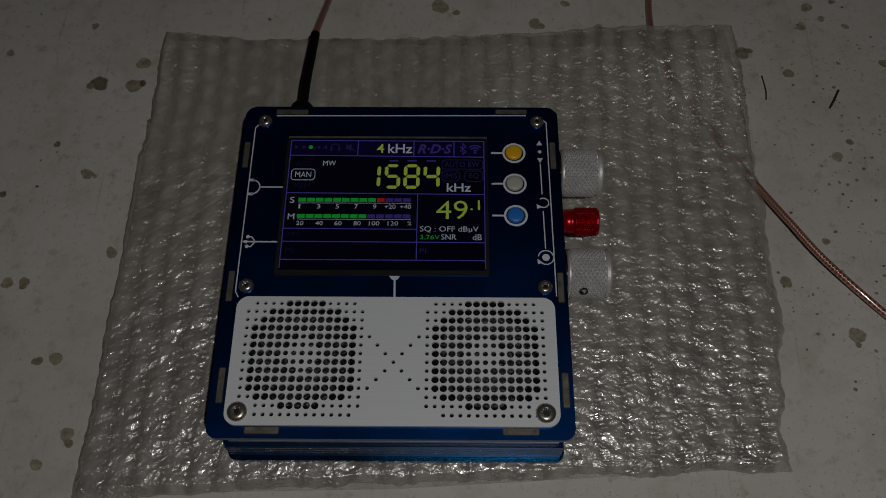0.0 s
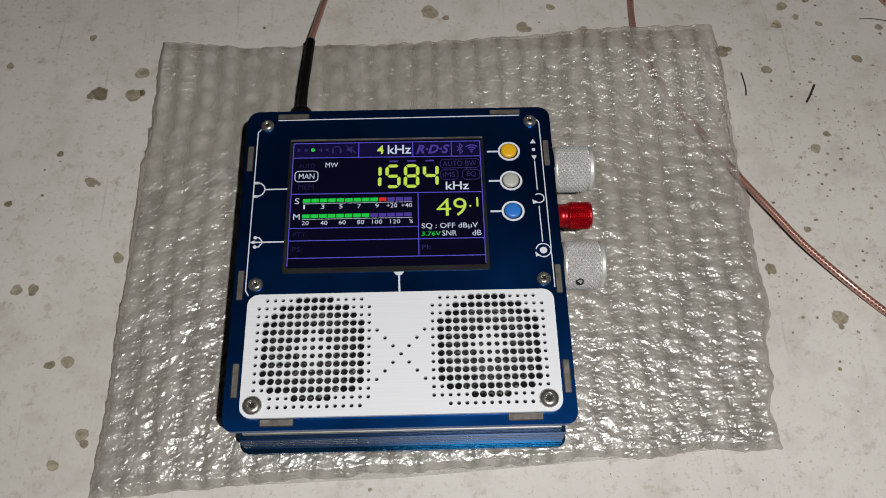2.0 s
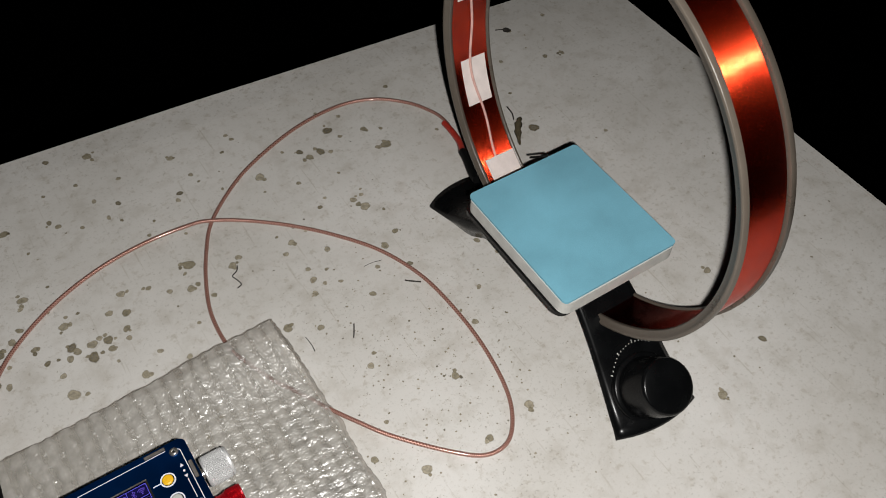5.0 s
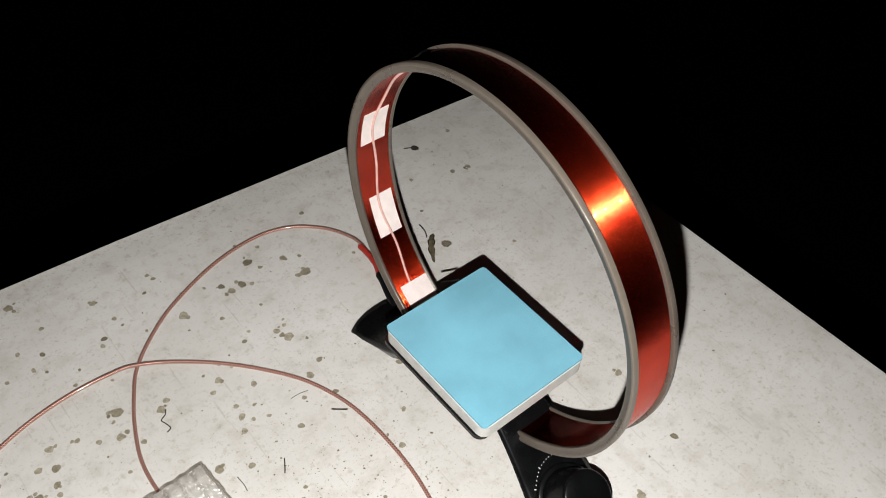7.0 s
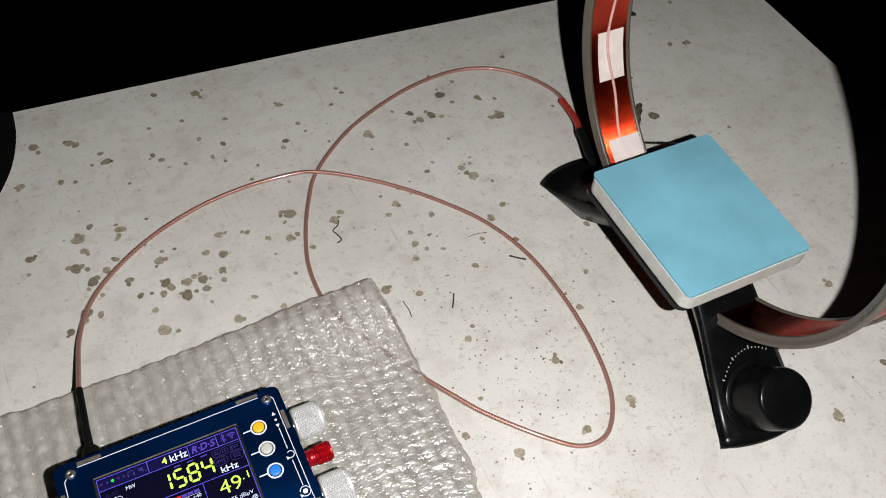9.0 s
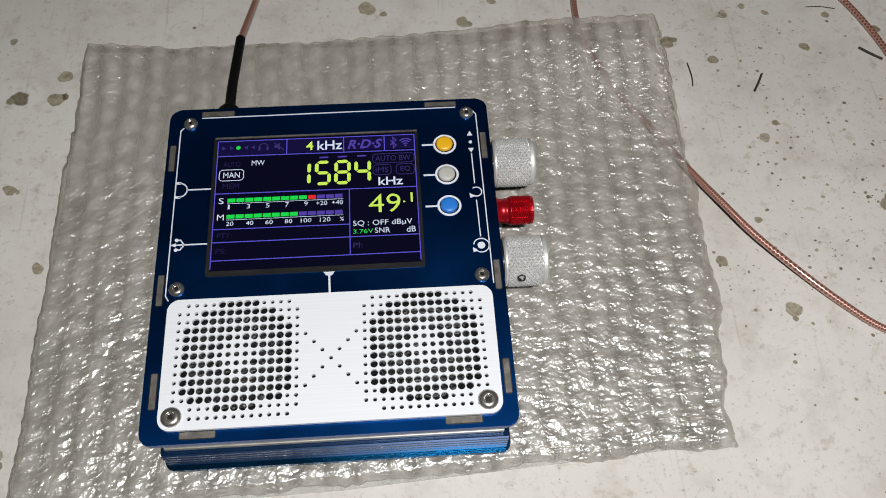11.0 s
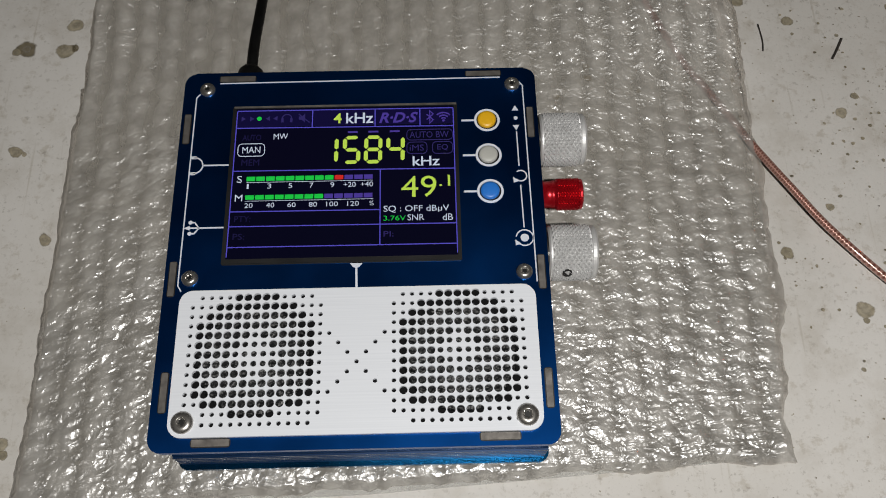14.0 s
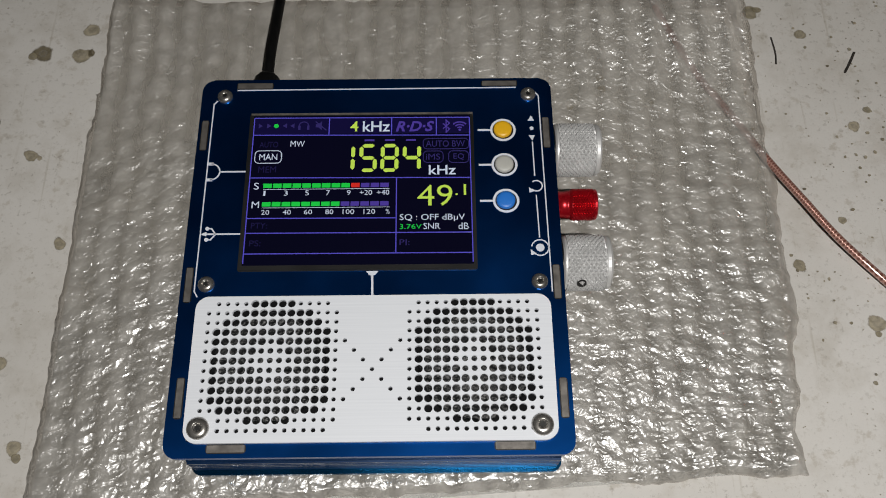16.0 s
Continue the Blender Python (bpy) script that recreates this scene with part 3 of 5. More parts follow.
# ---- bubble wrap ----
def wrap_sheet():
    nx, ny = 600, 480
    u, v = np.meshgrid(np.linspace(0, 1, nx), np.linspace(0, 1, ny))
    TL, TR, BR, BL = (np.array(c) for c in ((-0.0985, 0.1120), (0.1262, 0.1085), (0.1240, -0.0600), (-0.1000, -0.0700)))
    x = (TL[0] * (1 - u) + TR[0] * u) * v + (BL[0] * (1 - u) + BR[0] * u) * (1 - v)
    y = (TL[1] * (1 - u) + TR[1] * u) * v + (BL[1] * (1 - u) + BR[1] * u) * (1 - v)
    r = np.random.RandomState(3)

    def ragged(n, step, amount):
        k = r.uniform(-1, 1, n // step + 3)
        return np.interp(np.arange(n) / step, np.arange(len(k)), k) * amount

    x = x + 0.0062 * u ** 8 * np.sin(np.pi * v) - 0.0015 * (1 - u) ** 12 * (v < 0.78)
    x = x + ((1 - u) ** 40) * (ragged(ny, 5, 0.0004) + ragged(ny, 22, 0.0007))[:, None] + (u ** 40) * (ragged(ny, 7, 0.0005) + ragged(ny, 34, 0.0013) * (1.6 - v[:, 0]))[:, None]
    y = y + ((1 - v) ** 40) * (ragged(nx, 6, 0.0005) + ragged(nx, 30, 0.0012))[None, :] + (v ** 40) * (ragged(nx, 7, 0.0006) + ragged(nx, 26, 0.0007))[None, :]
    edge = np.maximum(0, 1 - np.minimum(np.minimum(u, 1 - u) * 95, np.minimum(v, 1 - v) * 75))
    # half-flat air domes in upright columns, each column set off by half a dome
    def wander(step, n_rows, n_cols):
        """A smooth random field over the sheet."""
        k = r.uniform(-1, 1, (n_rows, n_cols))
        a, c = v * (n_rows - 1.001), u * (n_cols - 1.001)
        i, j = a.astype(int), c.astype(int)
        fa, fc = a - i, c - j
        fa, fc = fa * fa * (3 - 2 * fa), fc * fc * (3 - 2 * fc)
        return step * ((k[i, j] * (1 - fc) + k[i, j + 1] * fc) * (1 - fa) + (k[i + 1, j] * (1 - fc) + k[i + 1, j + 1] * fc) * fa)

    px, py = x + wander(0.0011, 14, 16) + wander(0.0005, 40, 44), y + wander(0.0012, 14, 16) + wander(0.0006, 40, 44)
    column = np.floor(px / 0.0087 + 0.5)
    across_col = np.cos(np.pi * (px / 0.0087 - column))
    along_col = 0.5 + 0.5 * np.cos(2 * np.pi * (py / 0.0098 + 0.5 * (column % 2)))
    # tone pattern of the film: paler along the dome columns, darker between
    dome_tone = np.clip(across_col ** 1.3 * (0.62 + 0.38 * along_col) + wander(0.22, 24, 30) + wander(0.16, 60, 70), 0, 1)
    h = 0.00034 * across_col * (0.45 + 0.55 * along_col)
    # small creased facets: the highest of many long narrow pillows with random slopes;
    # they lean on the left, lie flat on the right and stand upright along the far edge
    facets = np.full_like(x, -0.0012)
    step = 0.0019
    for gy in np.arange(-0.075, 0.118, step):
        for gx in np.arange(-0.106, 0.135, step):
            cx, cy = gx + r.uniform(-0.0013, 0.0013), gy + r.uniform(-0.0013, 0.0013)
            front = min(1.0, max(0.0, (0.02 - cy) / 0.06))
            turn = 0.45 if cx < -0.045 else 0.08
            if cy > 0.06:
                turn = 1.5 if r.rand() < 0.5 else 0.1
            turn += r.normal(0, 0.22 + 0.5 * front)
            along, across, rise = np.clip(r.normal(0, 0.14 + 0.1 * front), -0.3, 0.3), np.clip(r.normal(0, 0.26 + 0.1 * front), -0.4, 0.4), r.uniform(-0.0005, 0.0003)
            bend_a, bend_c = r.uniform(0.0045, 0.011), r.uniform(0.0012, 0.0030)
            i0, i1 = int((cx - 0.007 + 0.104) / 0.234 * nx), int((cx + 0.007 + 0.104) / 0.234 * nx) + 8
            j0, j1 = int((cy - 0.007 + 0.072) / 0.186 * ny) - 4, int((cy + 0.007 + 0.072) / 0.186 * ny) + 8
            box_of = (slice(max(j0, 0), max(j1, 0)), slice(max(i0, 0), max(i1, 0)))
            dx, dy = x[box_of] - cx, y[box_of] - cy
            da, dc = dx * math.cos(turn) + dy * math.sin(turn), dy * math.cos(turn) - dx * math.sin(turn)
            facets[box_of] = np.maximum(facets[box_of], rise + along * da + across * dc - da * da / (2 * bend_a) - dc * dc / (2 * bend_c))
    folds = np.zeros_like(x)
    for j in range(ny):
        for i in range(nx):
            px, py = x[j, i], y[j, i]
            warp = 0.5 * noise.noise(Vector((px * 60, py * 60, 1.0)))
            # folds lean on the left, lie flat on the right and stand upright along the far edge
            q = (py * 0.9 - px * 0.42) * 700 + warp * 5 if px < -0.05 else (py + px * 0.12) * 860 + warp * 6
            f = min(1.0, max(0.0, (py - 0.055) / 0.02))
            wave = math.sin(q) * (1 - f) + math.sin(px * 700 + warp * 3) * f
            folds[j, i] = (0.00012 + 0.00026 * f) * wave + 0.0009 * noise.noise(Vector((px * 34, py * 34, 5.0)))
    calm = 1 - 0.65 * np.clip((y - 0.035) / 0.04, 0, 1)
    crumple = facets * 0.42 * calm + folds
    lift = 0.0135 * np.exp(-((x - 0.126) ** 2 / 0.0095 + (y - 0.108) ** 2 / 0.0012)) + 0.004 * np.exp(-((x + 0.098) ** 2 + (y - 0.111) ** 2) / 0.0008)
    z = 0.0044 + h + crumple + lift
    z = z * (1 - edge) + edge * (0.0022 + lift * 0.85)
    under = np.clip((0.058 - np.abs(x)) * 300, 0, 1) * np.clip((0.060 - np.abs(y + 0.003)) * 300, 0, 1)
    z = z * (1 - under) + under * np.minimum(z, 0.0072)
    verts = [(float(a), float(b), float(c)) for a, b, c in zip(x.ravel(), y.ravel(), z.ravel())]
    faces = [(j * nx + i, j * nx + i + 1, (j + 1) * nx + i + 1, (j + 1) * nx + i) for j in range(ny - 1) for i in range(nx - 1)]
    rim = [i for i in range(nx)] + [j * nx + nx - 1 for j in range(1, ny)] + [(ny - 1) * nx + i for i in range(nx - 2, -1, -1)] + [j * nx for j in range(ny - 2, 0, -1)]
    start = len(verts)
    for k in rim:
        verts.append((verts[k][0], verts[k][1], 0.0006))
    for a in range(len(rim)):
        b = (a + 1) % len(rim)
        faces.append((rim[a], start + a, start + b, rim[b]))
    me = bpy.data.meshes.new("bubble_film")
    me.from_pydata(verts, [], faces)
    for f in me.polygons:
        f.use_smooth = True
    me.attributes.new("dome", "FLOAT", "POINT").data.foreach_set("value", np.concatenate([dome_tone.ravel(), np.zeros(len(rim))]).astype(np.float32))
    # crumpled most in front, smoother far off; fading light is painted in too
    crumple_falloff = np.clip(1.0 - 0.86 * np.clip((y + 0.035) / 0.105, 0, 1) + wander(0.25, 12, 14), 0.32, 1.0)
    me.attributes.new("crumpled", "FLOAT", "POINT").data.foreach_set("value", np.concatenate([crumple_falloff.ravel(), np.full(len(rim), 0.3)]).astype(np.float32))
    me.materials.append(M_WRAP)
    return new("bubble_film", me)


wrap = thing("bubble_wrap", (0.012, 0.02, 0.0), "crumpled translucent bubble wrap sheet lying on the table", "bubble wrap")
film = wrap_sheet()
film.parent = wrap
film.matrix_parent_inverse = Matrix.Translation(-wrap.location)
bm = bmesh.new()
polygon_prism(bm, [(-0.1000, -0.0692), (0.0, -0.0668), (0.1226, -0.0590), (0.1296, 0.0240), (0.1240, 0.1040), (0.0980, 0.1115), (-0.0980, 0.1112), (-0.0998, 0.0720)], 0.0003, 0.0006)
part("backing_film", bm, M_BACKING, wrap, "flat clear backing film")


# ---- radio receiver ----
TOP = 0.038
radio = thing("radio", (0, -0.004, 0.0072), "blue metal pocket radio with white speaker grille and lit screen", "radio")


def slotted_plate(outline, z0, z1):
    bm = bmesh.new()
    polygon_prism(bm, outline, z0, z1)
    edges = [e for e in bm.edges if abs(e.verts[0].co.z - e.verts[1].co.z) < 1e-6]
    bmesh.ops.bevel(bm, geom=edges, offset=0.0003, segments=2, affect="EDGES")
    return bm


top_plate = part("top_plate", slotted_plate(rounded(-0.0525, -0.0605, 0.0525, 0.0530, 0.0035), TOP - 0.002, TOP), M_BLUE, radio)
part("base_plate", slotted_plate(rounded(-0.0525, -0.0600, 0.0525, 0.0530, 0.0030), 0.0072, 0.0092), M_BLUESIDE, radio)


def grooved_wall(length, z0, z1, thick, m):
    """A side wall with shallow grooves that run along it."""
    bm = bmesh.new()
    prof = [(0.0, z0)]
    n = 5
    for i in range(n):
        a, b = z0 + (z1 - z0) * i / n, z0 + (z1 - z0) * (i + 1) / n
        prof += [(-thick, a + 0.0004), (-thick, b - 0.0008), (-thick + 0.0005, b - 0.0006), (-thick + 0.0005, b)]
    prof.append((0.0, z1))
    a = [bm.verts.new(m @ Vector((-length / 2, y, z))) for y, z in prof]
    b = [bm.verts.new(m @ Vector((length / 2, y, z))) for y, z in prof]
    for i in range(len(prof)):
        j = (i + 1) % len(prof)
        bm.faces.new((a[i], a[j], b[j], b[i]))
    bm.faces.new(a)
    bm.faces.new(b[::-1])
    return bm


MID = 0.0205
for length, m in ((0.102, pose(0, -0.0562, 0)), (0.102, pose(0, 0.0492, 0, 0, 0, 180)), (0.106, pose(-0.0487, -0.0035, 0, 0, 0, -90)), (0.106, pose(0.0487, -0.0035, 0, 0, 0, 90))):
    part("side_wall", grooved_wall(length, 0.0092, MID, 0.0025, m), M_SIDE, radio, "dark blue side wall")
    part("inner_wall", grooved_wall(length - 0.003, MID, TOP - 0.003, 0.0010, m), M_WALL, radio, "grey translucent inner wall")
# a grey gasket shows as a thin line between wall and top plate
bm = bmesh.new()
outer, inner = rounded(-0.0520, -0.0595, 0.0520, 0.0520, 0.003), rounded(-0.0470, -0.0550, 0.0470, 0.0480, 0.003)
rows = [[bm.verts.new((x, y, z)) for x, y in loop] for loop, z in ((outer, TOP - 0.003), (outer, TOP - 0.002), (inner, TOP - 0.002), (inner, TOP - 0.003))]
for a, b in zip(rows, rows[1:] + rows[:1]):
    for i in range(len(a)):
        j = (i + 1) % len(a)
        bm.faces.new((a[i], a[j], b[j], b[i]))
part("gasket", bm, M_TAB, radio, "thin grey gasket line")

# metal tabs that come up through slots round the edge
for x0, y0, x1, y1 in ((-42, 49.8, -31.5, 51.6), (31.8, 50.3, 42.2, 51.9), (-41.2, -59.1, -31.6, -57.3), (32, -59.0, 42, -57.2),
                       (-51.4, 28.8, -49.7, 38.5), (-51.2, -18.5, -49.5, -8.6), (-50.4, -50.2, -48.7, -39.8),
                       (49.4, 28.8, 51.1, 38.8), (49.6, -18.4, 51.3, -8.7), (49.4, -51.0, 51.1, -40.8)):
    bm = bmesh.new()
    polygon_prism(bm, rounded(x0 / 1000 - 0.0003, y0 / 1000 - 0.0003, x1 / 1000 + 0.0003, y1 / 1000 + 0.0003, 0.0008, 4), TOP - 0.0005, TOP + 0.00003)
    part("slot", bm, M_SOCKET, top_plate)
    part("tab", box(x0 / 1000, y0 / 1000, TOP - 0.001, x1 / 1000, y1 / 1000, TOP + 0.0002, 0.0003), M_TAB, radio, "raw grey metal tab")


def screw(x, y, z, r):
    m = Matrix.Translation((x, y, z))
    head = part("screw", lathe([(r, 0), (r, 0.0004), (r * 0.92, 0.0008), (r * 0.7, 0.0012), (r * 0.44, 0.00135), (r * 0.40, 0.0013), (r * 0.36, 0.0009), (0, 0.0009)], 28, m), M_STEEL, radio, "steel button-head screw", True)
    star = [(x + (r * (0.33 if i % 2 else 0.22)) * math.cos(math.pi * i / 6), y + (r * (0.33 if i % 2 else 0.22)) * math.sin(math.pi * i / 6)) for i in range(12)]
    bm = bmesh.new()
    polygon_prism(bm, star, z + 0.0004, z + 0.00095)
    part("socket", bm, M_SOCKET, head)


for x, y in ((-0.0455, 0.047), (0.0455, 0.047), (-0.0455, -0.0135), (0.0457, -0.0135)):
    screw(x, y, TOP, 0.0023)

# white printing on the plate
Z_PRINT = TOP + 0.00002


def printed(bm):
    part("printed_line", bm, M_PRINT, top_plate)


def mm(points):
    return [(x / 1000, y / 1000) for x, y in points]


printed(stroke(mm([(-42, 49.2), (42, 49.6)]), 0.00035, Z_PRINT))
printed(stroke(mm([(-47.6, 45.5), (-48.6, 44.3), (-48.6, -15.5), (-47.6, -17.2)]), 0.00035, Z_PRINT))
printed(stroke(mm([(47.2, 48.3), (48.6, 46.6), (49.0, -16.5)]), 0.00035, Z_PRINT))
printed(stroke(mm(arc(-47.5, 21.4, 2.6, 90, -90)), 0.0004, Z_PRINT))
for dy in (24.0, 18.8):
    printed(stroke(mm([(-48.4, dy), (-46.9, dy)]), 0.0009, Z_PRINT))
printed(stroke(mm([(-44.9, 21.4), (-37.2, 21.4)]), 0.00045, Z_PRINT))
printed(stroke(mm([(-47.5, 1.6), (-37.4, 1.6)]), 0.00045, Z_PRINT))
printed(stroke(mm([(-46.6, 3.3), (-45.6, 3.3), (-44.4, 1.7)]), 0.0004, Z_PRINT))
printed(stroke(mm([(-46.6, -0.1), (-45.6, -0.1), (-44.4, 1.5)]), 0.0004, Z_PRINT))
for x, y in ((-46.8, 3.3), (-46.8, -0.1)):
    printed(disc(x / 1000, y / 1000, 0.0006, Z_PRINT + 0.00002, n=12))
bm = bmesh.new()
polygon_prism(bm, mm([(-48.6, 1.6), (-46.9, 0.9), (-46.9, 2.3)]), Z_PRINT, Z_PRINT + 0.00014)
printed(bm)
bm = bmesh.new()
polygon_prism(bm, mm([(-2.0, -10.0), (-1.2, -11.1), (-0.2, -11.4), (0.6, -11.1), (1.4, -10.0)]), Z_PRINT, Z_PRINT + 0.00014)
printed(bm)
printed(stroke(mm([(-0.25, -11.2), (-0.1, -17.6)]), 0.0006, Z_PRINT))
for pts in ([(45.0, 37.8), (46.9, 37.8), (46.0, 39.6)], [(45.0, 32.8), (46.0, 31.0), (46.9, 32.8)]):
    bm = bmesh.new()
    polygon_prism(bm, mm(pts), Z_PRINT, Z_PRINT + 0.00012)
    printed(bm)
printed(disc(0.0460, 0.0352, 0.0006, Z_PRINT, n=14))
printed(stroke(mm([(46.0, 30.6), (46.1, 19.2)]), 0.00035, Z_PRINT))
printed(stroke(mm([(46.2, 13.0), (46.4, -0.3)]), 0.00035, Z_PRINT))
printed(stroke(mm(arc(46.4, 16.0, 1.7, 130, -140)), 0.00035, Z_PRINT))
printed(stroke(mm(arc(46.4, -3.4, 2.4, 170, -150)), 0.00035, Z_PRINT))
printed(disc(0.0464, -0.0034, 0.0012, Z_PRINT, n=18))
for cx, cy in ((44.8, 14.7), (44.3, -4.8)):
    bm = bmesh.new()
    polygon_prism(bm, mm([(cx - 0.6, cy + 0.9), (cx - 0.5, cy - 0.9), (cx + 1.0, cy - 0.4)]), Z_PRINT + 0.00002, Z_PRINT + 0.00014)
    printed(bm)

# push buttons with printed rings
for y, material, tone in ((0.0347, M_YELLOW, "yellow"), (0.0230, M_GREY, "grey"), (0.0113, M_BLUEBTN, "blue")):
    part("button_ring", annulus(0.0375, y, 0.0031, 0.0038, Z_PRINT), M_PRINT, top_plate)
    part("button_well", disc(0.0375, y, 0.0031, Z_PRINT, 0.00008), M_SOCKET, top_plate)
    part("button", lathe([(0.0027, 0), (0.0027, 0.0008), (0.0025, 0.0011), (0.0018, 0.00125), (0, 0.0013)], 32, Matrix.Translation((0.0374, y, TOP))), material, radio, tone + " push button", True)
    printed(stroke([(0.0300, y), (0.0337, y)], 0.0006, Z_PRINT))

# screen, 64 by 48 mm
SX, SY = -0.0362, -0.0083
bezel = part("screen", slotted_plate(rounded(SX - 0.0012, SY - 0.0016, SX + 0.0650, SY + 0.0490, 0.0006, 3), TOP - 0.0005, TOP + 0.0006), M_SOCKET, radio, "lit colour display with tuning readout")
part("edge_strip", box(SX - 0.0008, SY + 0.0483, TOP, SX + 0.0648, SY + 0.0489, TOP + 0.00075), M_TAB, bezel, "pale grey screen edge")
ZS = TOP + 0.00064


def lcd(x0, y0, x1, y1, material, up=1, name="field"):
    bm = bmesh.new()
    polygon_prism(bm, [(SX + x0 / 1000, SY + y0 / 1000), (SX + x1 / 1000, SY + y0 / 1000), (SX + x1 / 1000, SY + y1 / 1000), (SX + x0 / 1000, SY + y1 / 1000)], ZS, ZS + 0.00002 * up)
    return part(name, bm, material, bezel)


def lcd_lines(points, width, material, up=2):
    return part("line", stroke([(SX + x / 1000, SY + y / 1000) for x, y in points], width / 1000, ZS, 0.00002 * up), material, bezel)


def lcd_text(text, x0, y0, x1, y1, material, bold=0.0, slant=0.0):
    return lettering(text, SX + x0 / 1000, SY + y0 / 1000, SX + x1 / 1000, SY + y1 / 1000, ZS + 0.00008, material, bezel, bold, slant)


lcd(0, 0, 64, 48, M_LCD, 1, "display_panel")
lcd(0.3, 41.8, 63.8, 47.3, M_LCD_TOP, 2, "header")
for a, b in (((0.3, 41.5), (63.8, 41.0)), ((0.3, 47.3), (63.8, 47.1)), ((0.3, 27.3), (63.8, 26.9)), ((0.3, 14.4), (42.4, 14.2)), ((0.3, 9.8), (63.8, 9.6)), ((0.3, 3.5), (63.8, 3.4)),
             ((22.4, 41.4), (22.4, 47.2)), ((40.8, 41.3), (40.8, 47.1)), ((54.0, 41.2), (54.0, 47.1)), ((42.4, 26.9), (42.4, 3.5)), ((63.8, 0.6), (63.8, 47.1)), ((0.25, 0.6), (0.25, 47.2))):
    lcd_lines([a, b], 0.28, M_G_LINE, 3)
lcd_text("4", 28.6, 42.5, 31.0, 46.0, M_G_LIME, 0.012)
lcd_text("kHz", 32.3, 42.4, 40.3, 46.0, M_G_WHITE, 0.012)
lcd_text("R\u00b7D\u00b7S", 42.0, 42.3, 53.4, 45.9, M_G_VIOLET, 0.03, 0.3)
lcd_text("MW", 11.3, 37.5, 15.5, 39.4, M_G_WHITE)
lcd_text("AUTO", 2.3, 37.3, 7.7, 39.2, M_G_FAINT)
lcd_text("MEM", 2.5, 29.0, 7.6, 31.0, M_G_FAINT)
lcd_text("PTY:", 1.7, 11.2, 6.2, 13.0, M_G_FAINT)
lcd_text("PS:", 1.6, 5.8, 4.8, 7.6, M_G_FAINT)
lcd_text("MAN", 2.5, 33.1, 7.7, 35.2, M_G_WHITE)
lcd_text("AUTO BW", 50.9, 37.1, 62.3, 39.2, M_G_DIM)
lcd_text("iMS", 50.9, 32.8, 55.0, 34.8, M_G_DIM)
lcd_text("EQ", 58.9, 32.7, 62.0, 34.8, M_G_DIM)
lcd_text("kHz", 51.7, 27.9, 59.5, 31.0, M_G_WHITE, 0.012)
lcd_text("S", 1.6, 23.5, 3.1, 25.7, M_G_WHITE)
lcd_text("M", 1.4, 17.6, 3.5, 19.7, M_G_WHITE)
lcd_text("49", 48.4, 17.9, 58.4, 24.6, M_G_LIME, -0.004)
lcd_text(".1", 59.2, 21.2, 62.3, 24.7, M_G_LIME)
lcd_text("SQ : OFF dB\u00b5V", 43.4, 13.0, 61.8, 15.3, M_G_WHITE)
lcd_text("SNR", 50.1, 10.6, 54.8, 12.5, M_G_WHITE)
lcd_text("dB", 59.9, 10.5, 62.8, 12.5, M_G_WHITE)
lcd_text("3.76V", 43.4, 10.7, 49.6, 12.2, M_G_GREEN)
lcd_text("PI:", 43.4, 5.8, 46.2, 7.5, M_G_DIM)
for x0, y0, x1, y1, material in ((1.2, 32.1, 8.9, 36.2, M_G_WHITE), (50.1, 36.4, 63.4, 39.9, M_G_DIM), (50.1, 31.9, 55.9, 35.7, M_G_DIM), (57.5, 31.8, 63.3, 35.7, M_G_DIM)):
    loop = [(x * 1000, y * 1000) for x, y in rounded(x0 / 1000, y0 / 1000, x1 / 1000, y1 / 1000, 0.0012, 5)]
    lcd_lines(loop + loop[:1], 0.22, material, 3)
for x, label in ((4.8, "1"), (10.9, "3"), (16.9, "5"), (22.9, "7"), (28.8, "9"), (33.7, "+20"), (38.6, "+40")):
    w = 0.28 if label == "1" else 0.55 if len(label) == 1 else 1.75
    lcd_text(label, x - w, 21.5, x + w, 23.1, M_G_WHITE)
for x, label in ((5.4, "20"), (11.5, "40"), (17.5, "60"), (23.5, "80"), (28.9, "100"), (34.8, "120"), (40.0, "%")):
    w = {1: 0.6, 2: 1.15, 3: 1.65}[len(label)]
    lcd_text(label, x - w, 15.5, x + w, 17.0, M_G_WHITE)
for i in range(13):
    x0, x1 = 4.3 + i * 2.79, 4.3 + i * 2.79 + 2.45
    lcd(x0, 24.0, x1, 25.4, M_G_GREEN if i < 9 else M_G_RED if i == 9 else M_G_VIOLET, 3, "bar_segment")
    lcd(x0, 18.1, x1, 19.5, M_G_GREEN if i < 8 else M_G_VIOLET, 3, "bar_segment")
for y in (23.55, 17.65):
    lcd_lines([(4.3, y), (40.4, y)], 0.13, M_G_WHITE, 3)
for x in (32.9, 38.9, 45.1):
    lcd(x, 39.2, x + 2.9, 39.75, M_G_VIOLET, 3, "dash")

# large tuning digits made of seven segments
SEGMENTS = {"1": "bc", "5": "afgcd", "8": "abcdefg", "4": "fgbc"}


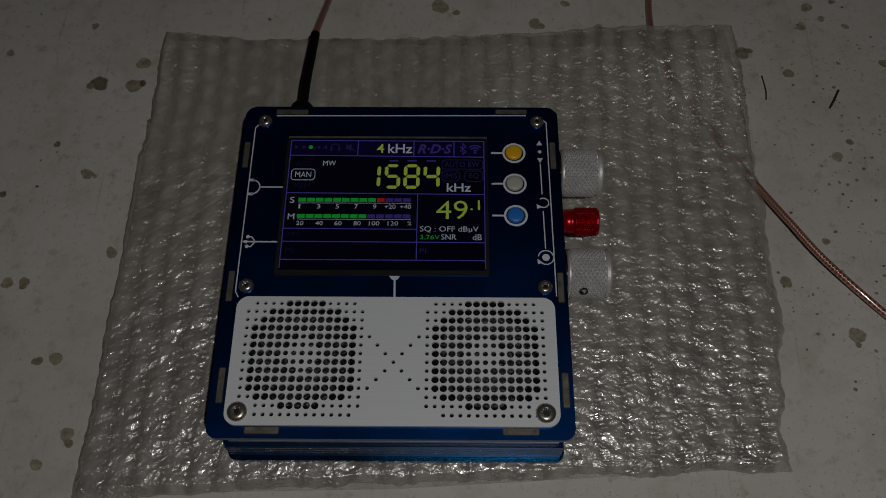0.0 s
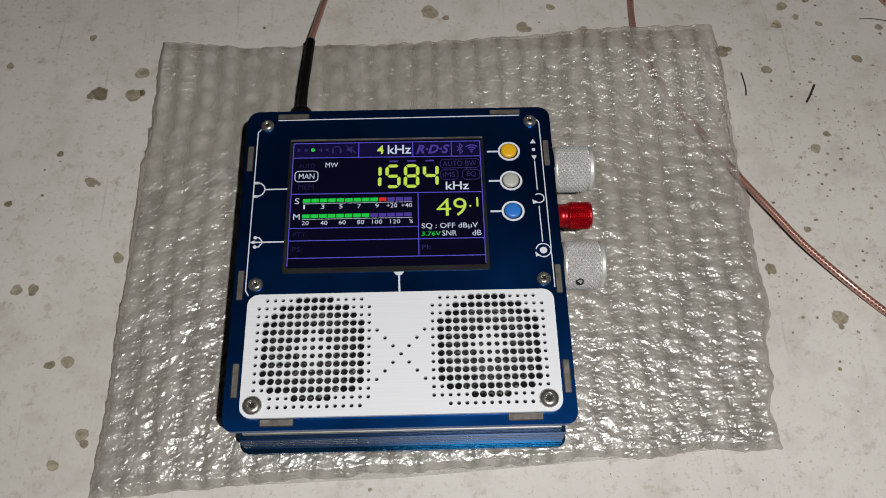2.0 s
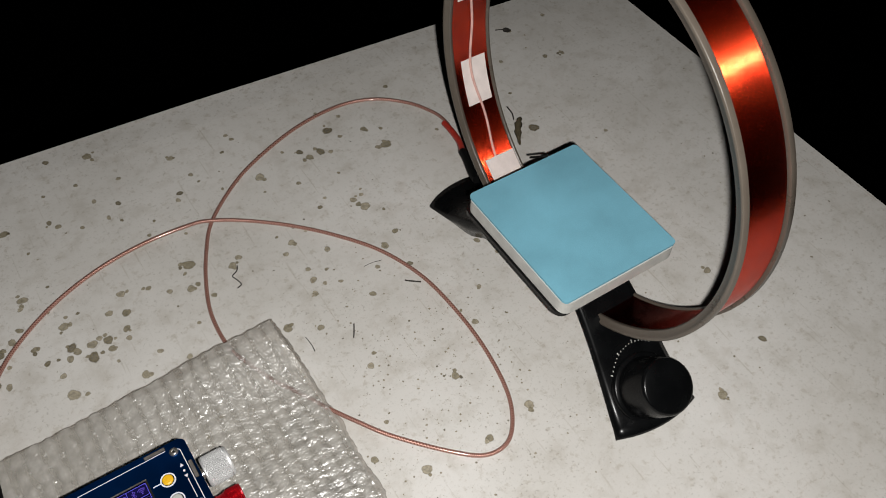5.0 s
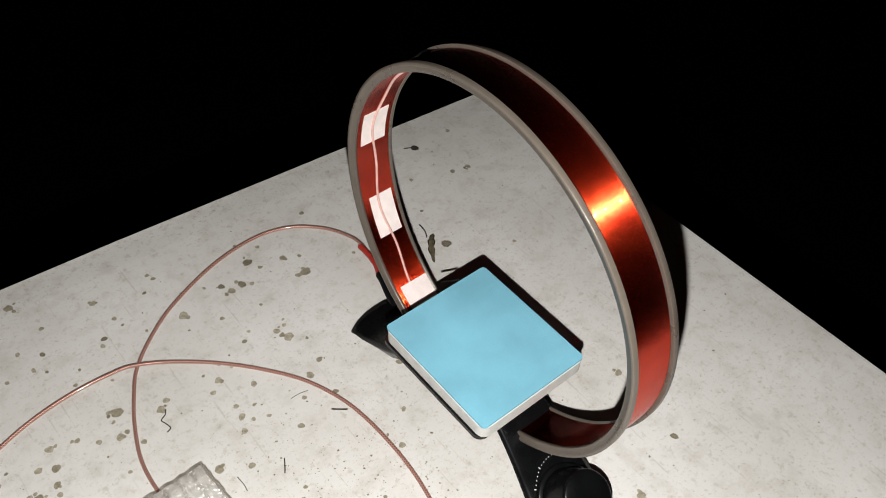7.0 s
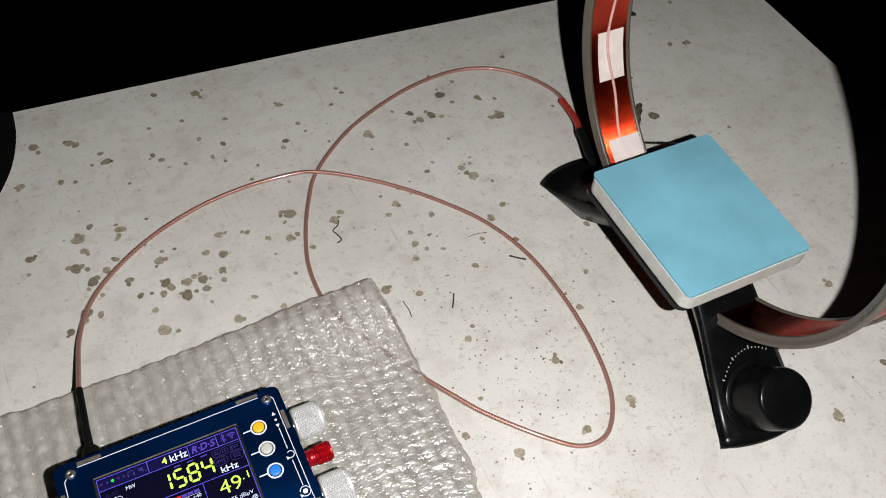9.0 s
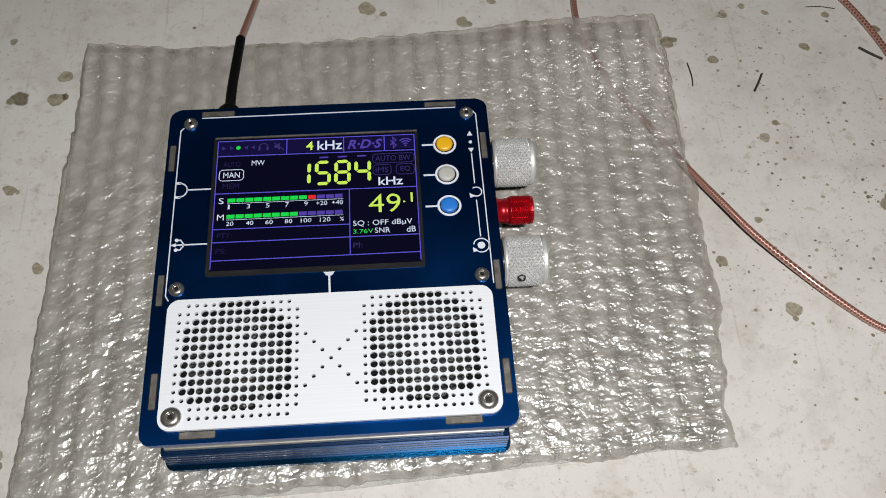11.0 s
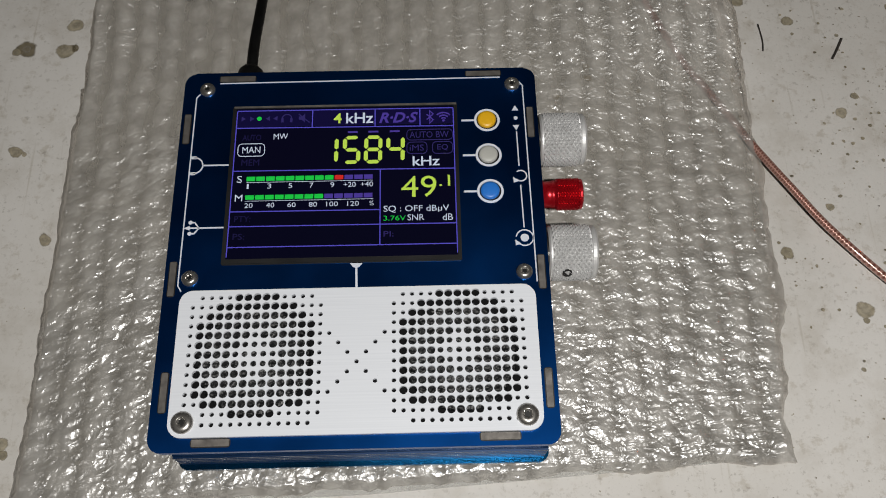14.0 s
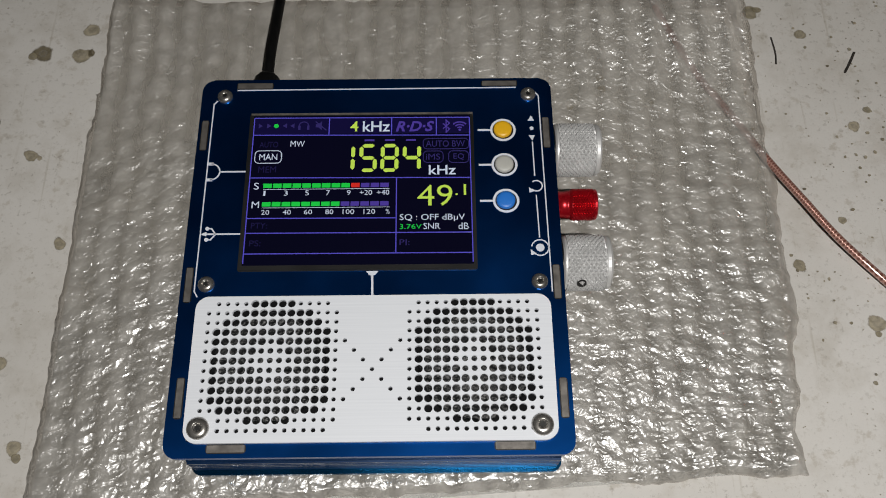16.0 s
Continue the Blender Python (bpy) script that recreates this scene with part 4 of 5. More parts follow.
def seven(ch, x, y, w, h):
    t, lean = 1.15, 0.06
    shapes = {"a": ((0, 1), (1, 1)), "b": ((1, 0.5), (1, 1)), "c": ((1, 0), (1, 0.5)), "d": ((0, 0), (1, 0)), "e": ((0, 0), (0, 0.5)), "f": ((0, 0.5), (0, 1)), "g": ((0, 0.5), (1, 0.5))}
    for s in SEGMENTS[ch]:
        (ax, ay), (bx, by) = shapes[s]
        p, q = Vector((ax * w, ay * h)), Vector((bx * w, by * h))
        d = (q - p).normalized()
        n = Vector((-d.y, d.x)) * t / 2
        p, q = p + d * 0.22, q - d * 0.22
        six = [p, p + d * t / 2 + n, q - d * t / 2 + n, q, q - d * t / 2 - n, p + d * t / 2 - n]
        bm = bmesh.new()
        polygon_prism(bm, [(SX + (x + v.x + v.y * lean * 0.3) / 1000, SY + (y + v.y) / 1000) for v in six], ZS, ZS + 0.00006)
        part("digit_segment", bm, M_G_LIME, bezel)


seven("1", 25.6, 29.5, 4.0, 8.1)
seven("5", 32.0, 29.5, 4.0, 8.1)
seven("8", 38.2, 29.5, 4.1, 8.1)
seven("4", 44.6, 29.5, 4.2, 8.1)

# small signs in the header
part("sign", disc(SX + 0.0068, SY + 0.0446, 0.0007, ZS, 0.00008, 16), M_G_GREEN, bezel)
for x, d in ((2.2, 1), (4.7, 1), (9.3, -1), (11.5, -1)):
    bm = bmesh.new()
    polygon_prism(bm, [(SX + (x - 0.6 * d) / 1000, SY + 0.0454), (SX + (x - 0.6 * d) / 1000, SY + 0.0438), (SX + (x + 0.6 * d) / 1000, SY + 0.0446)], ZS, ZS + 0.00008)
    part("sign", bm, M_G_DIM, bezel)
lcd_lines([(x, y) for x, y in arc(14.9, 44.5, 1.4, -20, 200)], 0.3, M_G_DIM, 4)
for x in (13.6, 16.2):
    lcd(x - 0.35, 43.2, x + 0.35, 44.6, M_G_DIM, 4, "sign")
bm = bmesh.new()
polygon_prism(bm, [(SX + x / 1000, SY + y / 1000) for x, y in ((18.4, 44.0), (19.2, 44.0), (20.2, 43.1), (20.2, 46.0), (19.2, 45.1), (18.4, 45.1))], ZS, ZS + 0.00008)
part("sign", bm, M_G_DIM, bezel)
lcd_lines([(18.3, 46.0), (21.6, 43.0)], 0.3, M_G_DIM, 4)
lcd_lines([(56.0, 43.2), (57.9, 45.1), (56.9, 46.2), (56.9, 42.0), (57.9, 43.1), (56.0, 45.0)], 0.32, M_G_VIOLET, 4)
for r in (0.9, 1.8, 2.7):
    lcd_lines(arc(60.9, 42.8, r, 45, 135, 8), 0.42, M_G_VIOLET, 4)
part("sign", disc(SX + 0.0609, SY + 0.0428, 0.0004, ZS, 0.00008, 10), M_G_VIOLET, bezel)

# perforated white grille: 37 columns and 14 rows on one grid
GX, GY, PX, PY = 0.3, -19.7, 2.44, 2.63
BIG = {0: (5, 9), 1: (3, 11), 2: (2, 12), 11: (2, 12), 12: (5, 9)}


def hole_radius(col, row):
    c = col if col < 15 else 36 - col if col > 21 else None
    if c is None:
        k = col - 18
        return 0.58 if 4 <= row <= 10 and abs(k) == abs(row - 7) else 0.0
    real = col if col < 15 else col - 22
    lo, hi = BIG.get(row, (1, 13))
    if row == 13:
        return 0.6 if 2 <= real <= 13 else 0.0
    if row == 0 and real in (0, 14):
        return 0.0
    if row == 12 and real in ((0, 1) if col < 15 else (13, 14)):
        return 0.0
    if lo <= real <= hi:
        return 0.8 if (row in (5, 6, 7) and abs(real - 7) <= 1) or (row == 6 and abs(real - 7) == 2) or (row in (4, 8) and real == 7) else 1.09
    return 0.58


def grille_panel():
    bm = bmesh.new()
    z1, z0 = TOP + 0.0013, TOP + 0.0002
    X0, X1, Y0, Y1 = -47.4, 48.2, -57.0, -17.5
    gx0, gx1 = GX - 18.5 * PX, GX + 18.5 * PX
    gy1, gy0 = GY + 0.5 * PY, GY - 13.5 * PY

    def quad(pts):
        bm.faces.new([bm.verts.new((x / 1000, y / 1000, z1)) for x, y in pts])

    n = 16
    for row in range(14):
        for col in range(37):
            cx, cy, r = GX + (col - 18) * PX, GY - row * PY, hole_radius(col, row)
            hx, hy = PX / 2, PY / 2
            if r == 0:
                quad([(cx - hx, cy - hy), (cx + hx, cy - hy), (cx + hx, cy + hy), (cx - hx, cy + hy)])
                continue
            rim, low, out = [], [], []
            for i in range(n):
                a = 2 * math.pi * i / n + math.pi / 4
                c, s = math.cos(a), math.sin(a)
                k = 1 / max(abs(c), abs(s))
                rim.append(bm.verts.new(((cx + r * c) / 1000, (cy + r * s) / 1000, z1)))
                low.append(bm.verts.new(((cx + r * c) / 1000, (cy + r * s) / 1000, z0)))
                out.append(bm.verts.new(((cx + hx * c * k) / 1000, (cy + hy * s * k) / 1000, z1)))
            for i in range(n):
                j = (i + 1) % n
                bm.faces.new((out[i], out[j], rim[j], rim[i]))
                bm.faces.new((rim[i], rim[j], low[j], low[i]))
    # margins round the grid, with round corners
    R = 3.6
    quad([(X0 + R, gy1), (X1 - R, gy1), (X1 - R, Y1), (X0 + R, Y1)])
    quad([(X0 + R, Y0), (X1 - R, Y0), (X1 - R, gy0), (X0 + R, gy0)])
    quad([(X0, Y0 + R), (gx0, Y0 + R), (gx0, Y1 - R), (X0, Y1 - R)])
    quad([(gx1, Y0 + R), (X1, Y0 + R), (X1, Y1 - R), (gx1, Y1 - R)])
    for cx, cy, a0, ex, ey in ((X1 - R, Y1 - R, 0, gx1, gy1), (X0 + R, Y1 - R, 90, gx0, gy1), (X0 + R, Y0 + R, 180, gx0, gy0), (X1 - R, Y0 + R, 270, gx1, gy0)):
        fan = [(cx + R * math.cos(radians(a0 + 90 * i / 8)), cy + R * math.sin(radians(a0 + 90 * i / 8))) for i in range(9)]
        if a0 in (0, 180):
            quad([(cx, ey), *([(ex, ey), (ex, cy)])[::1], *fan])
        else:
            quad([(ex, cy), (ex, ey), (cx, ey), *fan])
    loop = rounded(X0 / 1000, Y0 / 1000, X1 / 1000, Y1 / 1000, R / 1000, 8)
    hi, lo = [bm.verts.new((x, y, z1)) for x, y in loop], [bm.verts.new((x, y, z0)) for x, y in loop]
    for i in range(len(loop)):
        j = (i + 1) % len(loop)
        bm.faces.new((lo[i], lo[j], hi[j], hi[i]))
    return bm


grille = part("speaker_grille", grille_panel(), M_WHITE, radio, "white brushed speaker grille with round holes")
for x, y in ((-0.0436, -0.0532), (0.0441, -0.0531)):
    screw(x, y, TOP + 0.0013, 0.0029)
# added black backing stands in for the shade deep in the holes
part("hole_backing", box(-0.0465, -0.0562, TOP + 0.00005, 0.0472, -0.0183, TOP + 0.0003), M_HOLE_SHADE, radio)
for cx in (-0.0267, 0.0274):
    m = Matrix.Translation((cx, -0.0368, TOP + 0.0003))
    part("speaker_cone", lathe([(0.0150, 0), (0.0150, 0.0004), (0.0140, 0.0006), (0.0128, 0.0003), (0.0075, 0.00015), (0.0062, 0.0004), (0.0035, 0.0006), (0, 0.00065)], 48, m), M_CONE, radio, "", True)


def knurled(x0, x1, y, z, r, material, parent, name, label, nseg=50, depth=0.00045):
    """A knob on an axis along x, with a diamond-cut rim between two smooth bands."""
    bm = bmesh.new()
    length = x1 - x0
    stations = [(0.0, r * 0.55), (0.0, r * 0.93), (0.0005, r), (length * 0.07, r), (length * 0.08, r * 0.96)]
    rows = 15
    k0, k1 = length * 0.10, length * 0.85
    knurl = [(k0 + (k1 - k0) * i / rows, None, i) for i in range(rows + 1)]
    stations2 = [(length * 0.87, r * 0.95), (length * 0.89, r * 0.99), (length * 0.96, r * 0.99), (length, r * 0.92), (length, 0.0)]
    rings = []
    for s, rr in stations:
        rings.append([(s, rr, 0)] * nseg)
    for s, _, i in knurl:
        rings.append([(s, r + (depth if (i + j) % 2 else -depth), 0) for j in range(nseg)])
    for s, rr in stations2[:-1]:
        rings.append([(s, rr, 0)] * nseg)
    made = []
    for ring in rings:
        made.append([bm.verts.new((x0 + s, y + rr * math.cos(2 * math.pi * j / nseg), z + rr * math.sin(2 * math.pi * j / nseg))) for j, (s, rr, _) in enumerate(ring)])
    first = len(stations)
    for q, (a, b) in enumerate(zip(made, made[1:])):
        for j in range(nseg):
            k = (j + 1) % nseg
            i = q - first
            if 0 <= i < rows:
                # split along the low corners, so that each raised corner is a pyramid
                if (i + j) % 2:
                    bm.faces.new((a[j], a[k], b[j]))
                    bm.faces.new((a[k], b[k], b[j]))
                else:
                    bm.faces.new((a[j], a[k], b[k]))
                    bm.faces.new((a[j], b[k], b[j]))
            else:
                bm.faces.new((a[j], a[k], b[k], b[j]))
    bm.faces.new(made[-1])
    bm.faces.new(made[0][::-1])
    return part(name, bm, material, parent, label)


knurled(0.0540, 0.0681, 0.0357, 0.0240, 0.0080, M_ALU, radio, "knob", "knurled silver aluminium knob")
low_knob = knurled(0.0540, 0.0681, -0.0023, 0.0240, 0.0080, M_ALU, radio, "knob", "knurled silver aluminium knob")
part("set_screw", lathe([(0.0014, 0), (0.0014, 0.0004), (0.0010, 0.0004), (0.0008, -0.0004), (0, -0.0004)], 18, pose(0.0592, -0.0097, 0.0269, 69, 0, 0)), M_SOCKET, low_knob, "dark set screw")
for y in (0.0357, -0.0023):
    part("shaft", lathe([(0.0028, 0), (0.0028, 0.006), (0, 0.006)], 20, pose(0.0495, y, 0.0240, 0, 90, 0)), M_STEEL, radio)
socket_cap = knurled(0.0578, 0.0660, 0.0170, 0.0235, 0.0047, M_RED, radio, "antenna_socket", "red anodised antenna socket cap", 40, 0.00022)
part("collar", lathe([(0.0030, 0), (0.0043, 0), (0.0044, 0.0004), (0.0044, 0.0013), (0.0041, 0.0016), (0.0041, 0.0036), (0.0043, 0.0040), (0.0043, 0.0050), (0.0030, 0.0050)], 40, pose(0.0529, 0.0170, 0.0235, 0, 90, 0)), M_RED, socket_cap, "smooth red collar", True)
part("shaft", lathe([(0.0032, 0), (0.0032, 0.006), (0, 0.006)], 20, pose(0.0495, 0.0170, 0.0235, 0, 90, 0)), M_RED, radio)


# ---- antenna cable ----
cable = thing("coax_cable", (0.1, 0.12, 0.0), "thin pinkish brown braided coax cable looped over the table", "cable")
CABLE_NEAR = [(-36.5, 98, 17), (-34, 118, 11.5), (-30, 142, 5), (-20, 164, 2.2), (-2, 182, 1.4), (24, 198, 1.3), (55, 209, 1.3), (86, 213, 1.8), (114, 211, 3.0), (128, 207, 3.6), (148, 196, 2.4), (172, 177, 1.3),
              (193, 154, 1.3), (211, 128, 1.3), (222, 99, 1.3), (226, 70, 1.3), (226, 37, 1.3), (221.5, 7, 1.3), (214, -12, 1.3)]
CABLE_FAR = [(202, -24.5, 1.3), (187, -24.5, 1.3), (171, -12, 2.2), (149.5, 11, 4.2), (138, 28, 4.6), (128.5, 44.5, 3.6), (120, 61.5, 2.6), (111, 78, 1.8), (104, 95, 1.8), (98.5, 113, 1.6), (99.5, 140, 1.3), (107, 165, 1.3), (117, 187, 1.3), (128.5, 206, 1.2),
             (149, 225, 1.3), (174, 241, 1.3), (214, 256.5, 1.3), (251, 261.5, 1.3), (279, 254.5, 1.4), (299, 237, 1.8), (309, 217, 3), (310, 202, 5), (307, 190, 7), (305, 180, 9)]
cord = tube("cord", [(x / 1000, y / 1000, z / 1000) for x, y, z in CABLE_NEAR + CABLE_FAR], 0.00128, M_CABLE, cable)
tube("boot", [(-0.0370, 0.0640, 0.0210), (-0.0368, 0.0760, 0.0205), (-0.0362, 0.0900, 0.0185), (-0.0358, 0.1030, 0.0160)], 0.0018, M_RUBBER, cable)
part("plug", lathe([(0.0, 0), (0.0034, 0.0003), (0.0046, 0.002), (0.0048, 0.007), (0.0040, 0.012), (0.0028, 0.0135), (0, 0.0135)], 24, pose(-0.0370, 0.0525, 0.0215, -90, 0, 0)), M_RUBBER, cable, "black moulded plug", True)
tube("red_sleeve", [(0.3082, 0.2020, 0.0050), (0.3070, 0.1900, 0.0070), (0.3040, 0.1760, 0.0095), (0.2985, 0.1640, 0.0120)], 0.0022, M_REDTUBE, cable)
tube("black_sleeve", [(0.2990, 0.1650, 0.0125), (0.2960, 0.1560, 0.0150), (0.2910, 0.1420, 0.0165), (0.2890, 0.1340, 0.0180)], 0.0029, M_RUBBER, cable)


# ---- loop antenna ----
antenna = thing("loop_antenna", (0.2954, 0.045, 0.0), "desktop loop antenna, copper wound ring on black curved base", "antenna")
CX, CY, CZ, RO, HALF = 0.2933, 0.0493, 0.1355, 0.1161, 0.0153
TO_RING = Matrix.Translation((CX, CY, CZ)) @ Matrix.Rotation(radians(-0.67), 4, "Z") @ Matrix.Rotation(radians(90.65), 4, "Y")


def base_height(s):
    return 0.0040 + 0.0530 * (0.5 + 0.5 * math.cos(math.pi * max(-1.0, min(1.0, s)))) ** 0.85


def base_body():
    bm = bmesh.new()
    ny, nx = 44, 14
    grid = []
    for j in range(ny + 1):
        s = -1 + 2 * j / ny
        y = 0.0435 + 0.0995 * s
        half = 0.0180 + 0.0155 * (-s) ** 2.5 if s < 0 else 0.0175 + 0.0110 * math.sin(math.pi / 2 * max(0.0, min(1.0, (s - 0.1) / 0.5)))
        row = []
        for i in range(nx + 1):
            t = -1 + 2 * i / nx
            if t > 0 and s < -0.55:
                t *= 1 - 0.36 * ((-s - 0.55) / 0.45) ** 1.4
            bulge = -0.007 * (1 - t * t) * (1 if s < 0 else -1) * abs(s) ** 3
            drop = 0.0016 if i in (0, nx) else 0.0003 if i in (1, nx - 1) else 0.0
            row.append(bm.verts.new((0.2865 + half * t * (0.985 if i in (1, nx - 1) else 1.0), y + bulge, max(0.002, base_height(s) - drop))))
        grid.append(row)
    for j in range(ny):
        for i in range(nx):
            bm.faces.new((grid[j][i], grid[j][i + 1], grid[j + 1][i + 1], grid[j + 1][i]))
    rim = grid[0][:] + [grid[j][nx] for j in range(1, ny + 1)] + grid[ny][nx - 1::-1] + [grid[j][0] for j in range(ny - 1, 0, -1)]
    # the underside is a flat arch that stands on its two ends
    low = []
    for v in rim:
        s = (v.co.y - 0.0435) / 0.0995
        k = max(0.0, 1 - s * s)
        low.append(bm.verts.new((0.2865 + (v.co.x - 0.2865) * (1 - 0.55 * k), v.co.y, max(0.0004, base_height(s) - 0.014 - 0.012 * k))))
    for i in range(len(rim)):
        k = (i + 1) % len(rim)
        bm.faces.new((rim[i], low[i], low[k], rim[k]))
    ends = len(grid[0])
    left = [low[0]] + [low[-q] for q in range(1, ny)] + [low[ends + ny + nx - 2]]
    right = [low[nx]] + [low[ends - 1 + q] for q in range(1, ny + 1)]
    for a, b, c, d in zip(left, left[1:], right[1:], right):
        bm.faces.new((a, b, c, d))
    return bm


bm = bmesh.new()
polygon_prism(bm, rounded(0.2476, 0.0000, 0.3180, 0.0918, 0.006), 0.0538, 0.0568)
bevelled(bm, 0.0008)
part("platform", bm, M_BLACK, antenna, "flat black plate under the pad")
base = part("base", base_body(), M_BLACK, antenna, "glossy black curved plastic base", True)

for side in (-1, 1):
    e0, e1 = sorted((side * HALF, side * (HALF - 0.0032)))
    outer, inner = (e1, e0) if side > 0 else (e0, e1)
    back = -side * 0.0011
    prof = [(RO, inner), (RO, outer - side * 0.0003), (RO - 0.0003, outer), (RO - 0.0021, outer), (RO - 0.0024, outer + back), (RO - 0.0052, outer + back), (RO - 0.0055, outer + 1.3 * back), (RO - 0.0055, inner), (RO, inner)]
    part("rim", lathe(prof, 160, TO_RING), M_FLANGE, antenna, "grey plastic rim", True)
turns = [(RO - 0.0048, -0.0118)]
for i in range(52):
    for k in (0.02, 0.10, 0.26, 0.5, 0.74, 0.90, 0.98):
        turns.append((RO - 0.0022 + 0.00022 * math.sqrt(1 - (2 * k - 1) ** 2), -0.0118 + 0.0236 * (i + k) / 52))
for i in range(51, -1, -1):
    for k in (0.98, 0.84, 0.5, 0.16, 0.02):
        turns.append((RO - 0.0047 - 0.00022 * math.sqrt(1 - (2 * k - 1) ** 2), -0.0118 + 0.0236 * (i + k) / 52))
turns.append(turns[0])
part("winding", lathe(turns, 150, TO_RING), M_WIND, antenna, "red enamelled copper wire winding", True)


def on_ring(angle, across, radius):
    a = radians(angle)
    return (CX + across + radius * (0.0117 * math.cos(a) + 0.0113 * math.sin(a)), CY + radius * math.cos(a), CZ + radius * math.sin(a))


def tape_patch(a0, a1, w0, w1):
    bm = bmesh.new()
    n = 8
    lo, hi = [], []
    for i in range(n + 1):
        a = a0 + (a1 - a0) * i / n
        for store, r in ((lo, RO - 0.00500), (hi, RO - 0.0054)):
            store.append((bm.verts.new(on_ring(a, w0, r)), bm.verts.new(on_ring(a, w1, r))))
    for i in range(n):
        for s in (lo, hi):
            bm.faces.new((s[i][0], s[i][1], s[i + 1][1], s[i + 1][0]))
        for e in (0, 1):
            bm.faces.new((lo[i][e], lo[i + 1][e], hi[i + 1][e], hi[i][e]))
    for i in (0, n):
        bm.faces.new((lo[i][0], lo[i][1], hi[i][1], hi[i][0]))
    part("tape", bm, M_TAPE, antenna, "white paper tape patch")


tape_patch(4, 18, -0.009, 0.0085)
tape_patch(-32, -17, -0.0075, 0.0095)
tape_patch(-66, -50, -0.009, 0.012)
tape_patch(48, 60, -0.010, 0.010)
tube("inner_wire", [on_ring(66 - 4 * i, 0.0015 * math.sin(i * 0.8), RO - 0.0058) for i in range(30)], 0.0008, M_WIRE, antenna)

tube("lead", [(0.3060, 0.1040, 0.0560), (0.3085, 0.0985, 0.0600), (0.3120, 0.0950, 0.0620)], 0.0007, M_RUBBER, antenna)

def base_top(x, y):
    """Height of the base's near end at a place."""
    s = (y - 0.0435) / 0.0995
    for _ in range(25):
        t = min(1.0, abs(x - 0.2865) / (0.0180 + 0.0155 * max(0.0, -s) ** 2.5))
        s = max(-1.0, (y + 0.007 * (1 - t * t) * abs(s) ** 3 - 0.0435) / 0.0995)
    return base_height(s)


# tuning knob on the sloping near end, with its printed dial
KX, KY = 0.2838, -0.0425
K = pose(KX, KY, 0.0100, 32, 0, 0)
part("dial_disc", lathe([(0.0205, -0.004), (0.0205, 0.0012), (0.0195, 0.0020), (0.0150, 0.0022), (0, 0.0022)], 48, K), M_BLACK, antenna, "", True)
knob = part("tuning_knob", lathe([(0.0178, 0.002), (0.0160, 0.0225), (0.0154, 0.0240), (0.0143, 0.0247), (0.0050, 0.0250), (0, 0.0250)], 40, K), M_BLACK, antenna, "large round black tuning knob", True)
for i in range(21):
    a = 58 + 5.6 * i
    r0, r1 = 0.0228, 0.0234 if i % 5 else 0.0243
    bm = bmesh.new()
    w = 0.00022
    pts = []
    for rr, ss in ((r0, -w), (r0, w), (r1, w), (r1, -w)):
        x = KX + 0.0040 + rr * math.cos(radians(a)) - ss * math.sin(radians(a))
        y = KY - 0.0010 + rr * math.sin(radians(a)) + ss * math.cos(radians(a))
        pts.append((x, y, base_top(x, y) - 0.0002))
    lo = [bm.verts.new(p) for p in pts]
    hi = [bm.verts.new((p[0], p[1], p[2] + 0.0006)) for p in pts]
    bm.faces.new(hi)
    for q in range(4):
        bm.faces.new((lo[q], lo[(q + 1) % 4], hi[(q + 1) % 4], hi[q]))
    part("dial_mark", bm, M_GREY, base)


# ---- foam pad on the antenna base ----
pad = thing("foam_pad", (0.288, 0.045, 0.0570), "white foam pad with light blue top, lying on the antenna base", "pad")
bm = bmesh.new()
polygon_prism(bm, rounded(0.2490, -0.0015, 0.3290, 0.0905, 0.006), 0.0570, 0.0665)
bevelled(bm, 0.0012)
part("foam", bm, M_FOAM, pad)
bm = bmesh.new()
polygon_prism(bm, rounded(0.2496, -0.0008, 0.3285, 0.0900, 0.0028), 0.0665, 0.0680)
bevelled(bm, 0.0005)
part("blue_cover", bm, M_BLUEPAD, pad, "light blue fabric-like top")


# ---- at the far left: black crescent and post ----
# added flat black sheet stands in for a crescent shadow on the table
outer = smooth_line(mm([(-33, 337), (-35, 312), (-43, 284), (-59, 256), (-76, 233), (-97, 219), (-128, 212)]), 36)
inner = smooth_line(mm([(-68, 339), (-70, 322), (-84, 284), (-100, 252), (-117, 224)]), 24)
bm = bmesh.new()
polygon_prism(bm, outer + [(-0.136, 0.2125), (-0.140, 0.2255)] + inner[::-1], 0.0005, 0.0016)
tagged(part("strap", bm, M_SHADOW_BLACK, None), "flat matt black sheet in place of a curved shadow", "strap")

post = thing("post", (-0.150, 0.212, 0.0), "dark stained square wooden post standing on the table", "post")
bm = box(-0.020, -0.020, 0, 0.020, 0.020, 0.14, 0.0015)
bmesh.ops.transform(bm, matrix=pose(-0.1515, 0.2165, 0.0006, 0, 0, -18), verts=bm.verts)
part("shaft", bm, M_POST, post)
bm = box(0.0186, -0.0203, 0.004, 0.0203, -0.0186, 0.139, 0.0003)
bmesh.ops.transform(bm, matrix=pose(-0.1515, 0.2165, 0.0006, 0, 0, -18), verts=bm.verts)
part("edge_strip", bm, M_RAW, post, "bare tan wood edge")

